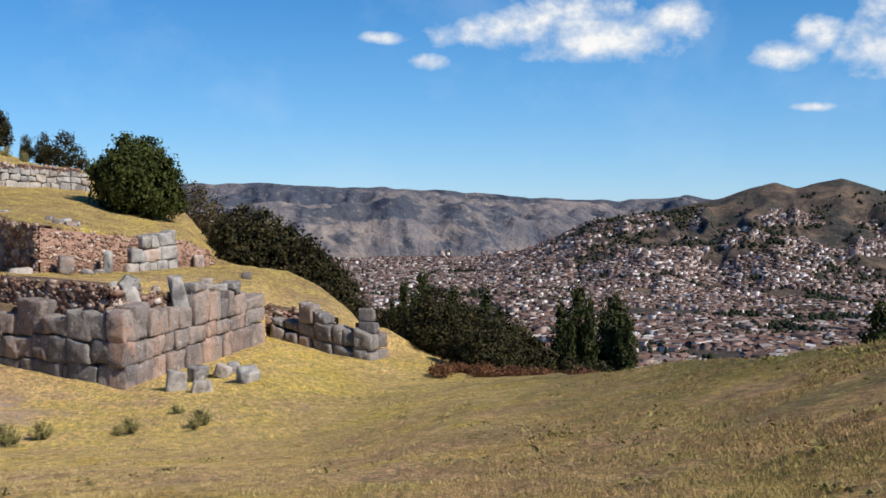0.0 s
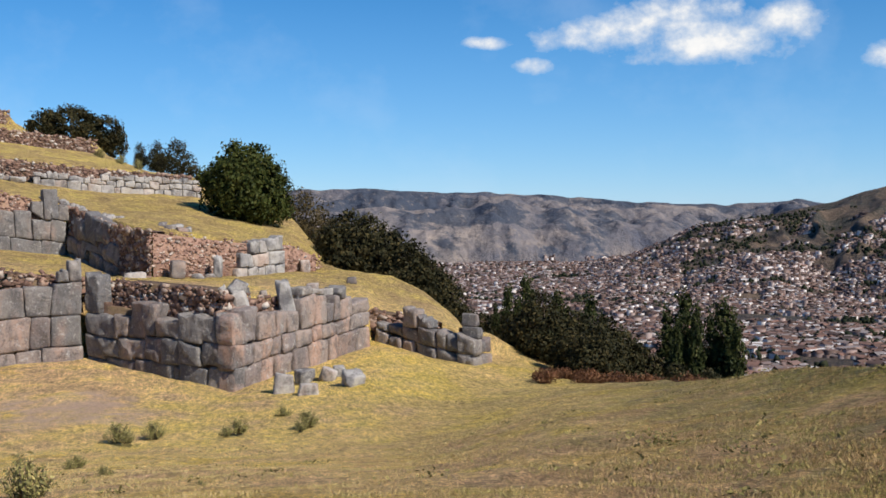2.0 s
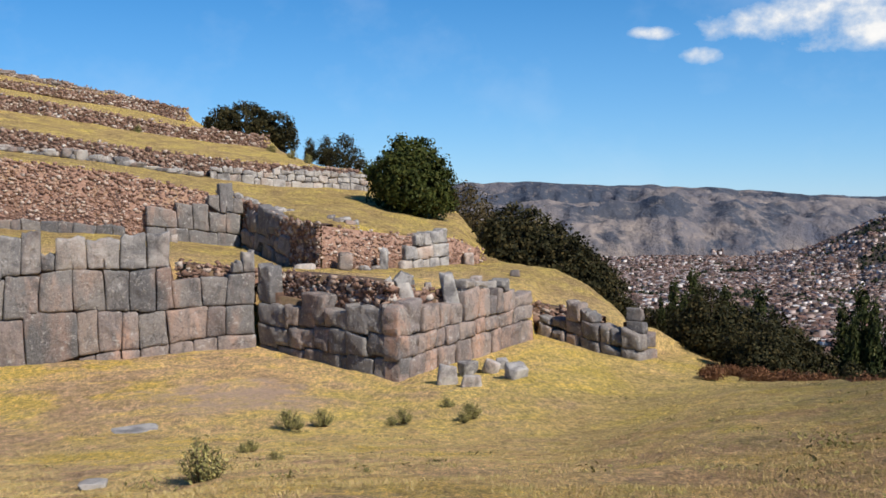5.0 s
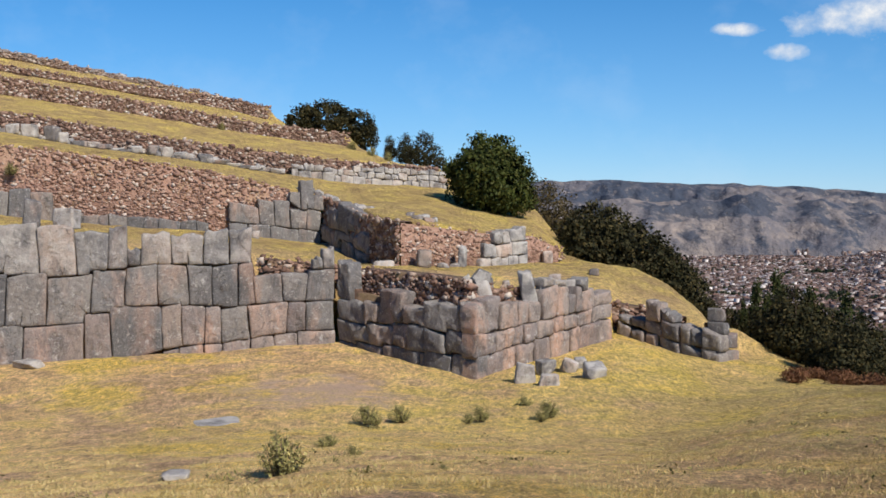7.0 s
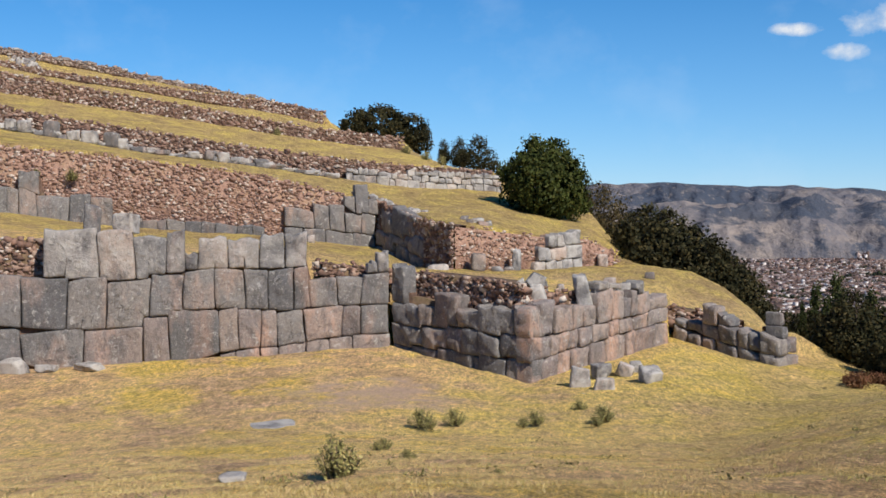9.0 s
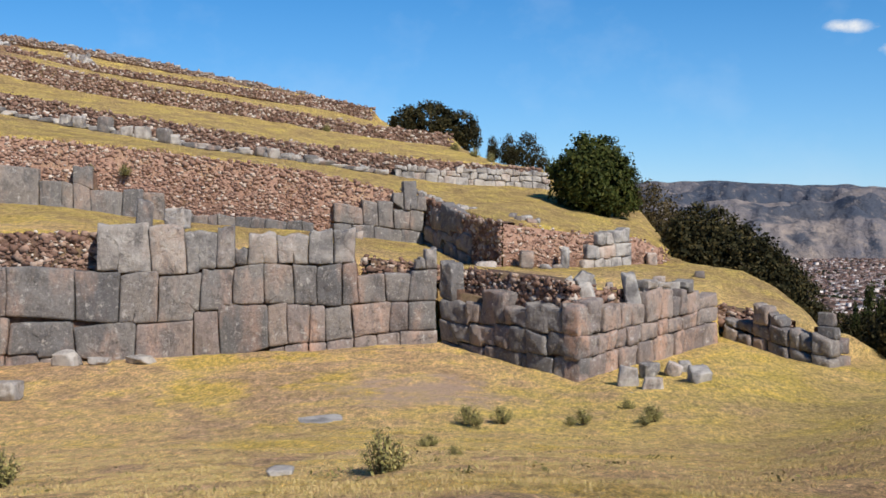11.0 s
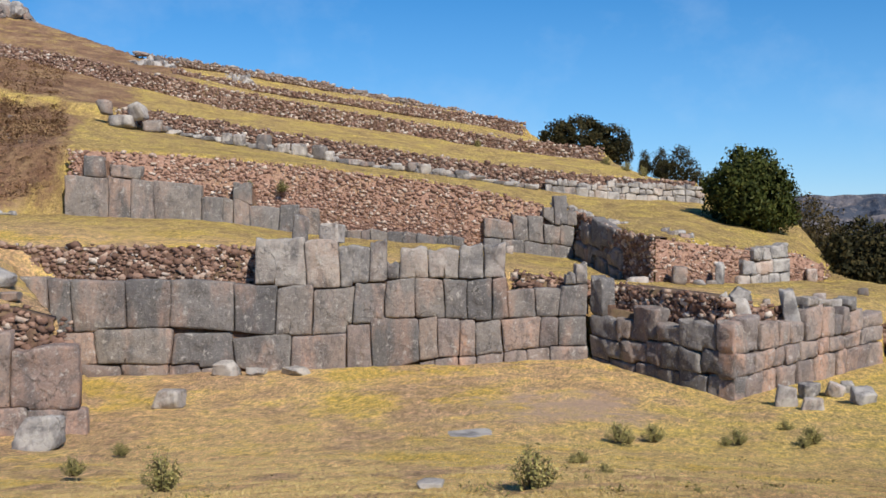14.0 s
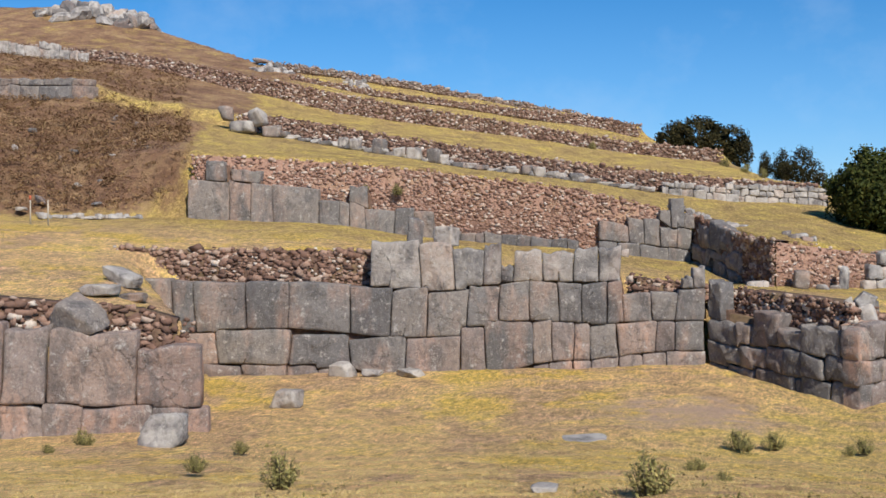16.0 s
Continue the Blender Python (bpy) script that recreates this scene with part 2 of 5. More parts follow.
def ashlar(name, warm, light, pale=0.0, rose=0.0):
    """Weathered fitted stone: each block its own grey or pinkish brown, with stains, lichen and pits."""
    m = Mat(name, 0.85)
    base = m.ramp(m.info, (0.0, (0.135 * light, 0.13 * light, 0.132 * light)), (0.3, (0.20 * light, 0.19 * light, 0.187 * light)),
                  (0.6, (0.255 * light, 0.235 * light, 0.22 * light)), (0.85, (0.28 * light, 0.245 * light, 0.22 * light)), (1.0, (0.36 * light, 0.27 * light, 0.22 * light)))
    base = m.mix(rose, base, (0.34, 0.222, 0.18)) if rose else base
    # rusty and pinkish runs
    c = m.mix(m.span(m.noise(0.8, 5, 0.6, (1, 1, 0.35)), 0.50, 0.66, 0, warm), base, (0.47, 0.30, 0.225))
    # black weathering
    c = m.mix(m.span(m.noise(1.1, 7, 0.72, (1, 1, 0.45), 0.6), 0.48, 0.61, 0, 0.78 - 0.4 * rose), c, (0.105, 0.10, 0.103))
    c = m.mix(m.span(m.noise(3.2, 6, 0.75, (1, 1, 0.7)), 0.52, 0.64, 0, 0.55), c, (0.10, 0.09, 0.088))
    # pale lichen and scars
    c = m.mix(m.span(m.noise(3.6, 7, 0.78, None, 0.4), 0.565, 0.63, 0, 0.75), c, (0.44, 0.42, 0.395))
    c = m.mix(m.span(m.noise(14, 5, 0.75), 0.57, 0.66, 0, 0.6), c, (0.46, 0.44, 0.41))
    c = m.mix(m.span(m.noise(11, 5, 0.78), 0.53, 0.66, 0, 0.55), c, (0.085, 0.08, 0.078))
    if pale:
        c = m.mix(m.span(m.noise(1.6, 4, 0.6), 0.40, 0.6, 0, pale), c, (0.57, 0.54, 0.50))
    # cracks
    w = m.node("ShaderNodeTexVoronoi", Scale=0.9)
    w.feature = "DISTANCE_TO_EDGE"
    bent = m.node("ShaderNodeVectorMath")
    bent.operation = "ADD"
    m.nt.links.new(m.co, bent.inputs[0])
    n = m.node("ShaderNodeTexNoise", Scale=1.4, Detail=5, Roughness=0.7)
    m.nt.links.new(m.co, n.inputs["Vector"])
    m.nt.links.new(n.outputs["Color"], bent.inputs[1])
    m.nt.links.new(bent.outputs[0], w.inputs["Vector"])
    crack = m.mul(m.span(w.outputs["Distance"], 0.0, 0.012, 1, 0), m.span(m.noise(0.7, 3), 0.50, 0.60), "MULTIPLY")
    c = m.mix(m.mul(crack, 0.7), c, (0.06, 0.055, 0.05))
    height = m.mul(m.noise(3.2, 10, 0.72), m.mul(crack, 0.25), "SUBTRACT")
    return m.done(c, height, 0.9, 0.13)


def rubble_mat(name, tint, bright=1.0):
    m = Mat(name, 0.95)
    pick = m.mul(m.mul(m.island, m.info, "ADD"), 1.0, "FRACT")
    c = m.ramp(pick, (0.0, (0.11, 0.065, 0.05)), (0.3, (0.25, 0.145, 0.11)), (0.6, (0.38, 0.245, 0.185)), (0.82, (0.50, 0.37, 0.29)), (0.93, (0.70, 0.62, 0.54)), (1.0, (0.82, 0.76, 0.68)))
    c = m.mix(0.3, c, tint)
    c = m.mix(m.span(m.noise(12, 4, 0.7), 0.5, 0.75, 0, 0.5), c, (0.10, 0.07, 0.055))
    c = m.mix(m.span(m.noise(0.6, 5, 0.65), 0.46, 0.62, 0, 0.45), c, tint)
    return m.done(m.mix(1.0, c, (bright, bright, bright), "MULTIPLY"), m.noise(20, 4, 0.7), 0.6, 0.03)


def mortar_mat(name="earth_fill", low=(0.075, 0.047, 0.035), high=(0.18, 0.11, 0.08)):
    m = Mat(name, 1.0)
    c = m.ramp(m.noise(6, 5, 0.7), (0.35, low), (0.65, high))
    c = m.mix(m.span(m.noise(0.5, 5, 0.65), 0.5, 0.66, 0, 0.3), c, (0.40, 0.31, 0.14))
    return m.done(c, m.noise(15, 5, 0.7), 0.8, 0.05)


GRASS, VALLEY, MOUNTAIN = grass_ground(), valley_ground(), mountain_ground()
# STONE_DARK is toned for faces turned from the sun: shade put in the colour
STONE, STONE_DARK, STONE_PALE = ashlar("grey_ashlar", 0.5, 0.87), ashlar("shade_toned_ashlar", 0.4, 0.95), ashlar("pale_ashlar", 0.15, 1.35, 0.6)
STONE_PINK, STONE_ROSY, STONE_TOP = ashlar("pinkish_ashlar", 1.0, 1.05, 0, 0.35), ashlar("rosy_ashlar", 0.9, 0.72, 0, 0.55), ashlar("bleached_ashlar", 0.3, 1.05, 0.35)
STONE_WARM = ashlar("warm_grey_ashlar", 0.8, 1.1, 0, 0.25)
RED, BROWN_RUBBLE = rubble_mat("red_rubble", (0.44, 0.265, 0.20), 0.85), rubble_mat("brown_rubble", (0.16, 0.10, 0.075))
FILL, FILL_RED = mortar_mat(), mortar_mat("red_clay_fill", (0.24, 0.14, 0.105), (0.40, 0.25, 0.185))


# ---- lie of the land, in polar terms round the viewpoint ----
# each line: corners x, y, foot height, terrace height; straight between corners
LOWER = [(-60, 12, -4.0, -0.2), (-30, 24.3, -4.6, -0.3), (-19.0, 29.1, -4.6, -0.9), (-16.62, 30.1, -4.6, -1.7), (-23.2, 42.0, -4.6, 0.7), (-16.5, 43.5, -4.4, 0.6), (-7.2, 45.5, -4.1, -0.4),
         (-3.04, 46.4, -3.92, -0.9), (2.2, 40.4, -4.6, -1.3), (8.4, 46.7, -3.78, -2.2), (8.85, 48.2, -3.72, -2.5), (12.3, 44.5, -4.6, -3.4), (13.6, 46.0, -4.6, -3.8), (15.3, 47.0, -4.75, -4.7),
         (18, 44, -6, -6.1), (25, 40, -9, -9.1), (32, 35, -12, -12.1), (60, 10, -14, -14.1)]
MIDDLE = [(-90, 30, 1.0, 3.5), (-55, 46, 2.2, 5.0), (-33.1, 57.9, 2.1, 5.7), (-33, 58, 2.1, 5.8), (-26, 60, 1.8, 5.5), (-18.9, 61.2, 0.9, 4.8), (-11.2, 62, 0.4, 3.7), (-5, 64, -0.5, 2.2),
          (-2.7, 59.2, -1.4, 1.3), (-0.7, 55, -1.2, 1.0), (3.7, 58, -1.5, 0.3), (6.5, 60, -1.3, 0.1), (8.4, 61, -1.4, -1.2), (9.1, 60.4, -1.3, -1.25), (11.8, 58.8, -1.65, -1.6),
          (13.0, 56.5, -2.3, -2.25), (13.8, 54.3, -3.25, -3.2), (14.2, 52, -4.2, -4.1), (16, 50, -6, -6), (22, 50, -9, -9), (40, 45, -16, -16), (80, 15, -20, -20)]
THIRD = [(-110, 40, 8, 8), (-57.3, 72, 11.6, 12.6), (-48.9, 72, 11.1, 12.0), (-46, 72.5, 10.2, 10.8), (-38, 73.5, 8.6, 9.6), (-34.8, 74, 8.1, 9.4), (-26.5, 75, 6.6, 7.9), (-22.2, 76, 5.8, 7.2), (-14.8, 77, 4.9, 6.05),
         (-5.6, 78, 3.5, 5.0), (1.9, 80, 3.1, 4.4), (4, 80, 2.6, 2.7), (8.6, 77.5, 1.4, 1.4), (9.2, 71.4, -0.1, -0.1), (9.9, 65.3, -1.5, -1.5), (13, 66, -4.5, -4.5), (17, 66, -9, -9), (28, 66, -13, -13), (60, 50, -20, -20), (100, 30, -25, -25)]
FOURTH = [(-130, 50, 12, 12), (-66.8, 84, 17.2, 17.9), (-54.9, 86, 15.6, 16.6), (-51.6, 87, 14.9, 16.1), (-36.6, 89, 11.2, 12.7), (-30.8, 90, 10.4, 11.6), (-22, 91, 9.1, 10.2), (-13.1, 92, 7.6, 8.6), (-5.3, 93, 6.6, 7.6),
          (-4.2, 93, 6.4, 6.4), (1, 93, 4.4, 4.4), (6, 93, -0.5, -0.5), (12, 90, -6, -6), (25, 90, -14, -14), (70, 70, -26, -26), (120, 40, -30, -30)]
FIFTH = [(-140, 60, 14, 14), (-70, 103, 20.5, 20.5), (-52, 102, 17.0, 17.1), (-46.4, 102.3, 15.9, 16.4), (-39.6, 102.8, 14.3, 14.95), (-29.4, 103.8, 12.6, 13.4), (-17.7, 104.7, 10.8, 11.9), (-13.3, 105, 9.7, 10.9), (-12, 105, 9.2, 9.2), (-5, 105, 6, 6), (2, 105, 2, 2),
         (12, 104, -9, -9), (30, 102, -17, -17), (80, 80, -29, -29), (130, 50, -33, -33)]
SUMMIT = [(-150, 75, 20, 20), (-91, 116, 28.2, 28.2), (-84, 118, 28.2, 28.2), (-79, 118, 27.3, 27.3), (-68, 116, 23.5, 23.5), (-52, 108, 18.15, 18.5), (-45, 107.5, 17.05, 17.4), (-36.4, 109, 15.55, 15.9), (-27, 110, 13.7, 14.0), (-20, 110, 12.3, 12.6), (-13, 110, 10, 10.3), (-5, 112, 5, 5), (10, 115, -12, -12),
          (30, 115, -20, -20), (90, 90, -32, -32), (140, 60, -36, -36)]


def line(corners):
    out = []
    for a, b in zip(corners, corners[1:]):
        for k in range(24):
            f = k / 24
            x, y, p, q = (u + (v - u) * f for u, v in zip(a, b))
            out.append((math.degrees(math.atan2(x, y)), math.hypot(x, y), p, q))
    x, y, p, q = corners[-1]
    out.append((math.degrees(math.atan2(x, y)), math.hypot(x, y), p, q))
    a = np.array(out)
    a[:, 0] = np.maximum.accumulate(a[:, 0] + np.arange(len(a)) * 1e-6)
    return a


LINES = [line(c) for c in (LOWER, MIDDLE, THIRD, FOURTH, FIFTH, SUMMIT)]
SETBACK = [(1.75, 2.5), (0.5, 1.0), (0.5, 1.0), (0.5, 1.0), (0.5, 1.0), (0.5, 1.0)]
FOOT = np.array([(-180, 30, -4.6), (12, 30, -4.6), (15, 33, -4.6), (20, 41, -4.55), (25.4, 36, -3.57), (28.25, 30, -2.56), (33.8, 23, -1.28), (40.8, 18, -0.25), (60, 14, 0.4), (180, 14, 0.4)])


NEAR = np.array([(-180, 14, -1.75), (15, 14, -1.75), (25, 12, -1.2), (41, 9, -0.45), (180, 9, -0.4)])


def knots(th):
    """Distances and heights of the land along one heading (degrees)."""
    rf, zf = np.interp(th, FOOT[:, 0], FOOT[:, 1]), np.interp(th, FOOT[:, 0], FOOT[:, 2])
    R, H = [0, 4.5, np.interp(th, NEAR[:, 0], NEAR[:, 1]), rf], [0, -0.05, np.interp(th, NEAR[:, 0], NEAR[:, 2]), zf]
    for a, (s0, s1) in zip(LINES, SETBACK):
        r = np.interp(th, a[:, 0], a[:, 1])
        r = max(r, R[-1] + 2.0)
        if a is LINES[1] and th < -29.62:
            s1 = float(np.interp(th, [-35, -29.7], [7.0, 1.1]))
        R += [r + s0, r + s1]
        H += [np.interp(th, a[:, 0], a[:, 2]), np.interp(th, a[:, 0], a[:, 3])]
        if a is LINES[0]:
            # the low rubble wall runs on behind the near salient
            r = max(49.6, R[-1] + 0.3) if th < -28.86 else R[-1] + 0.2
            R += [r, r + 0.6]
            H += [np.interp(th, [-33.2, -31, -28.9], [0.6, -0.6, -0.9]), 0.7] if th < -28.86 else [H[-1], H[-1]]
    R += [190, 380, 1000]
    H += [min(H[-1] - 18, -28), -80, -160]
    return R, H


FAR_RIDGE = np.array([(-180, 1.6), (-20, 1.5), (4, 1.3), (7.7, 1.30), (10.5, 1.36), (12.8, 1.17), (16.8, 1.11), (19, 1.0), (22.5, 0.73), (25, 0.55), (28.2, 0.43), (31.3, 0.70), (33, 0.5), (60, 1.0), (180, 1.6)])
CITY_HILL = np.array([(-180, -3), (20.5, -3.0), (21.5, -2.7), (23.5, -2.1), (25, -1.5), (27.1, -0.45), (28.5, -0.35), (30, -0.1), (31.5, 0.25), (33.2, 0.55), (34.3, 0.95), (35.6, 1.30), (36.6, 1.0), (37.5, 1.25), (38.7, 1.48), (39.6, 1.2), (40.7, 0.8), (46, 0.6), (70, 1.0), (180, 0)])

HILLS = [np.array([(-180, -1.5), (8, -1.4), (11, -0.9), (13, -0.75), (14.6, -0.45), (16.5, 0.13), (17.4, -0.25), (18.6, -1.1), (20, -1.45), (22, -1.8), (25, -2.3), (180, -2.5)]),
         np.array([(-180, 0), (8, 0.2), (11, 0.35), (13.5, 0.05), (15, 0.3), (17.2, 0.55), (18.6, 0.15), (20.2, 0.35), (21.6, -0.15), (23.4, -0.45), (25, -0.3), (27.5, -0.9), (180, -1)])]


def ease(v):
    v = np.clip(v, 0, 1)
    return v * v * (3 - 2 * v)


def spurs(th, r, wide, seed):
    """Ridges that run down a slope, each with side spurs."""
    w = th + 0.45 * wide * vnoise(r / 420, th / wide * 1.4, seed + 7) + 0.2 * wide * vnoise(r / 150, th / wide * 4, seed + 8)
    g = 0
    for k, (f, amp, run) in enumerate(((1.0, 1.0, 2400), (0.46, 0.55, 950), (0.21, 0.3, 420), (0.1, 0.16, 200))):
        g = g + amp * (1 - 2 * np.abs(vnoise(w / (wide * f) + 5 * k, r / (run * 0.5), seed + k)))
    return g


def far_land(th, r):
    """Height beyond the near hill: valley floor, the town's hill and the ranges behind."""
    x, y = r * np.sin(np.radians(th)), r * np.cos(np.radians(th))
    floor = -160 + 5 * fbm(x / 300, y / 300, 3, 3)
    near = 2150 + 160 * vnoise(th / 3.0, th * 0 + 2, 5)
    up = np.clip((r - near) / (3250 - near), 0, 1)
    top = np.maximum(1.7 + 3250 * np.tan(np.radians(np.interp(th, CITY_HILL[:, 0], CITY_HILL[:, 1]))), -165)
    lift = np.clip((top + 165) / 120, 0, 1)
    hill = floor + (top - floor) * up ** 1.1 + (spurs(th, r, 4.4, 11) - 0.3) * 34 * up ** 0.6 * np.clip((1 - up) * 3.0, 0.05, 1) * lift
    hill = np.where(r > 3250, floor + (top - floor) * np.clip(1 - (r - 3250) / 500, 0, 1), hill)
    crest = np.interp(th, FAR_RIDGE[:, 0], FAR_RIDGE[:, 1]) + 0.05 * vnoise(th / 0.7, th * 0 + 4, 9)
    best = hill
    # ranges one behind another: distance of the ridge, drop below the skyline in degrees, size and width of its humps
    rows = ((3900, 2.0, 0.0, 3.0), (4060, 1.3, 0.0, 3.0), (4220, 0.95, 0.5, 2.6), (4380, 0.62, 0.42, 2.2), (4540, 0.36, 0.3, 1.8), (4700, 0.18, 0.2, 1.5), (4860, 0.02, 0.05, 1.2))
    for k, (r1, low, hump, wide) in enumerate(rows):
        if k < 2:
            e = np.interp(th, HILLS[k][:, 0], HILLS[k][:, 1]) + 0.10 * fbm(th / 0.9, th * 0 + k, 3, 40 + k)
        else:
            e = crest - low + hump * fbm(th / wide + 3.1 * k, th * 0 + k, 4, 50 + k)
        e = np.minimum(e, crest - 0.12 * (k < 6))
        t = 1.7 + r1 * np.tan(np.radians(e))
        back = np.clip(r1 - r, 0, None)
        m = t - back * 0.30 - 0.0004 * back ** 2 + (fbm(x / 210 + 7 * k, y / 260, 5, 80 + 10 * k, True) - 0.3) * 34 * np.clip(back / 110, 0.05, 1)
        m = np.where(r > r1, t - (r - r1) * 0.55, m)
        m = np.minimum(m, 1.7 + r * np.tan(np.radians(crest - 0.02)))
        best = np.maximum(best, np.where(r > 3700, m, -1e4))
    return best


def foot_round(R, H, r):
    """Eases the hollow where the near slope meets the plaza."""
    turn = (H[4] - H[3]) / (R[4] - R[3]) - (H[3] - H[2]) / (R[3] - R[2])
    w = 7.0
    return max(0.0, turn) / (4 * w) * np.clip(w - np.abs(r - R[3]), 0, w) ** 2


def notch(th, r, z):
    """The hollow between the open end of the near salient and the long wall."""
    if not -32.1 < th < -28.7:
        return z
    edge = np.interp(th, [-32.1, -30.1, -29.6, -28.7], [47.6, 36.9, 35.2, 34.2])
    return np.where((r > edge) & (r < 48.9), np.minimum(z, np.maximum(-4.5, -1.0 - (r - edge) * 2.2)), z)


def land(th, r):
    """Height at one heading and distance of the near land."""
    R, H = knots(th)
    return float(notch(th, r, np.interp(r, R, H)) + foot_round(R, H, r))


def ground_at(x, y):
    return land(math.degrees(math.atan2(x, y)), math.hypot(x, y))


def build_ground():
    ths = np.concatenate([np.arange(-180, -46, 6.0), np.arange(-46, -39.6, 0.4), np.arange(-39.6, 42.4, 0.14), np.arange(42.4, 50, 0.4), np.arange(50, 180, 6.0)])
    ths = ths[np.concatenate([[True], np.diff(ths) > 0.05])]
    rs = np.concatenate([[0.0], np.linspace(0.5, 6, 10), np.arange(6.5, 28, 0.3), np.arange(28, 112, 0.33), np.arange(112, 150, 1.0), np.arange(150, 200, 4), np.geomspace(200, 2400, 150), np.arange(2420, 4980, 11.0)])
    TH, RR = np.meshgrid(ths, rs)
    Z = np.empty_like(TH)
    slot = np.zeros(TH.shape, np.int32)
    for j, th in enumerate(ths):
        R, H = knots(th)
        Z[:, j] = notch(th, rs, np.interp(rs, R, H)) + foot_round(R, H, rs)
        if th < -24:
            bank = (rs > R[8] + 0.5) & (rs < R[10] - 0.5) & (th < -29.9 + 0.9 * (rs - R[8]) / (R[10] - R[8]))
            slot[:, j] = np.where(bank, 100, np.where(rs > R[13], 72, np.where((rs > R[11] + 1) & (rs < R[12]) & (th < -26.5), 85, 0)))
    X, Y = RR * np.sin(np.radians(TH)), RR * np.cos(np.radians(TH))
    rough = 0.05 * fbm(X / 1.1, Y / 1.1, 3, 1) + 0.10 * fbm(X / 6, Y / 6, 2, 2)
    Z += rough * np.clip((RR - 2) / 6, 0, 1) * (1 + 2.5 * (slot == 100))
    blend = ease((RR - 900) / 500)
    Z = Z * (1 - blend) + far_land(TH, RR) * blend
    bare = slot / 100.0
    for axis, w in ((0, 3), (1, 4)):
        bare = sum(np.roll(bare, s, axis) for s in range(-w, w + 1)) / (2 * w + 1)
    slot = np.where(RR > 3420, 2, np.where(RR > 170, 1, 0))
    n, k = TH.shape
    i, j = np.meshgrid(np.arange(n - 1), np.arange(k), indexing="ij")
    j2 = (j + 1) % k
    F = np.stack([i * k + j, i * k + j2, (i + 1) * k + j2, (i + 1) * k + j], -1).reshape(-1, 4)[:, ::-1]
    S = slot[:-1, :].reshape(-1)
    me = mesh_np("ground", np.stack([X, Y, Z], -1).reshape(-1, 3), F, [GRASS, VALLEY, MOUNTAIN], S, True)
    me.attributes.new("bare", "FLOAT", "POINT").data.foreach_set("value", bare.astype(np.float32).ravel())
    return tagged(new("ground", me), "dry yellow grass plaza, terraced hillside and wide brown valley", "ground", kind="structure")


ground = build_ground()


# ---- masonry ----
def block_mesh(outline, deep, bulge, rnd, gap=0.012, soft=1.0):
    """One fitted stone on an outline in the wall's plane (along, up); y looks out of the wall. Worn edges, a nearly flat hammered face."""
    p = np.array(outline, float)
    c = np.mean(p, axis=0)
    # sides that bow and wander a little, corners knocked off
    q = []
    for a, b in zip(p, np.roll(p, -1, 0)):
        side = np.linalg.norm(b - a)
        cut = min(0.25, (0.02 + 0.06 * rnd.random()) / max(side, 0.2))
        nrm = np.array([-(b - a)[1], (b - a)[0]]) / max(side, 0.05)
        bow = (rnd.random() - 0.5) * 0.05 * min(side, 1.5)
        for f in (cut, 0.3, 0.5, 0.7, 1 - cut):
            q.append(a + (b - a) * f + nrm * (bow * 4 * f * (1 - f) + (rnd.random() - 0.5) * 0.024))
    q = np.array(q)
    n = len(q)
    reach = np.maximum(np.linalg.norm(q - c, axis=1), 0.05)
    least = max(0.12, 0.5 * min(np.ptp(p[:, 0]), np.ptp(p[:, 1])))
    off = rnd.random(3) * 50
    lean = (rnd.random(2) - 0.5) * np.array([0.10, 0.12]) * soft
    worn = 0.6 + 0.8 * rnd.random()
    bm = bmesh.new()
    rings = []
    # inset from the joint or share of the way in, depth
    steps = [(gap, -deep), (gap, -0.50 * bulge), (gap + 0.012 * worn, -0.26 * bulge), (gap + 0.04 * worn * soft, -0.10 * bulge), (gap + 0.11 * soft, -0.015 * bulge), (0.62, 0.03 * bulge), (0.38, 0.04 * bulge), (0.16, 0.04 * bulge)]
    rim = None
    for k, (inset, d) in enumerate(steps):
        ring = []
        if k < 5:
            f_all = np.maximum(0.45, 1 - inset / np.maximum(reach * 0.8, least))
            rim = f_all
        else:
            f_all = rim * inset
        for u, f in zip(q, f_all):
            v = c + (u - c) * f
            w = 0.0
            if k:
                w = noise.noise(Vector((v[0] * 0.9 + off[0], v[1] * 0.9 + off[1], off[2]))) * 0.45 * bulge + noise.noise(Vector((v[0] * 2.7 + off[0], v[1] * 2.7, off[2]))) * 0.30 * bulge
                w += noise.noise(Vector((v[0] * 7 + off[1], v[1] * 7, off[0]))) * 0.10 * bulge + lean[0] * (v[0] - c[0]) + lean[1] * (v[1] - c[1])
            ring.append(bm.verts.new((v[0] - c[0], d + w, v[1] - c[1])))
        rings.append(ring)
    for a, b in zip(rings, rings[1:]):
        for i in range(n):
            bm.faces.new((a[i], a[(i + 1) % n], b[(i + 1) % n], b[i]))
    mid = bm.verts.new((0, sum(v.co.y for v in rings[-1]) / n, 0))
    for i in range(n):
        bm.faces.new((rings[-1][i], rings[-1][(i + 1) % n], mid))
    bmesh.ops.recalc_face_normals(bm, faces=bm.faces)
    me = bpy.data.meshes.new("stone")
    bm.to_mesh(me)
    bm.free()
    me.shade_smooth()
    return me, c


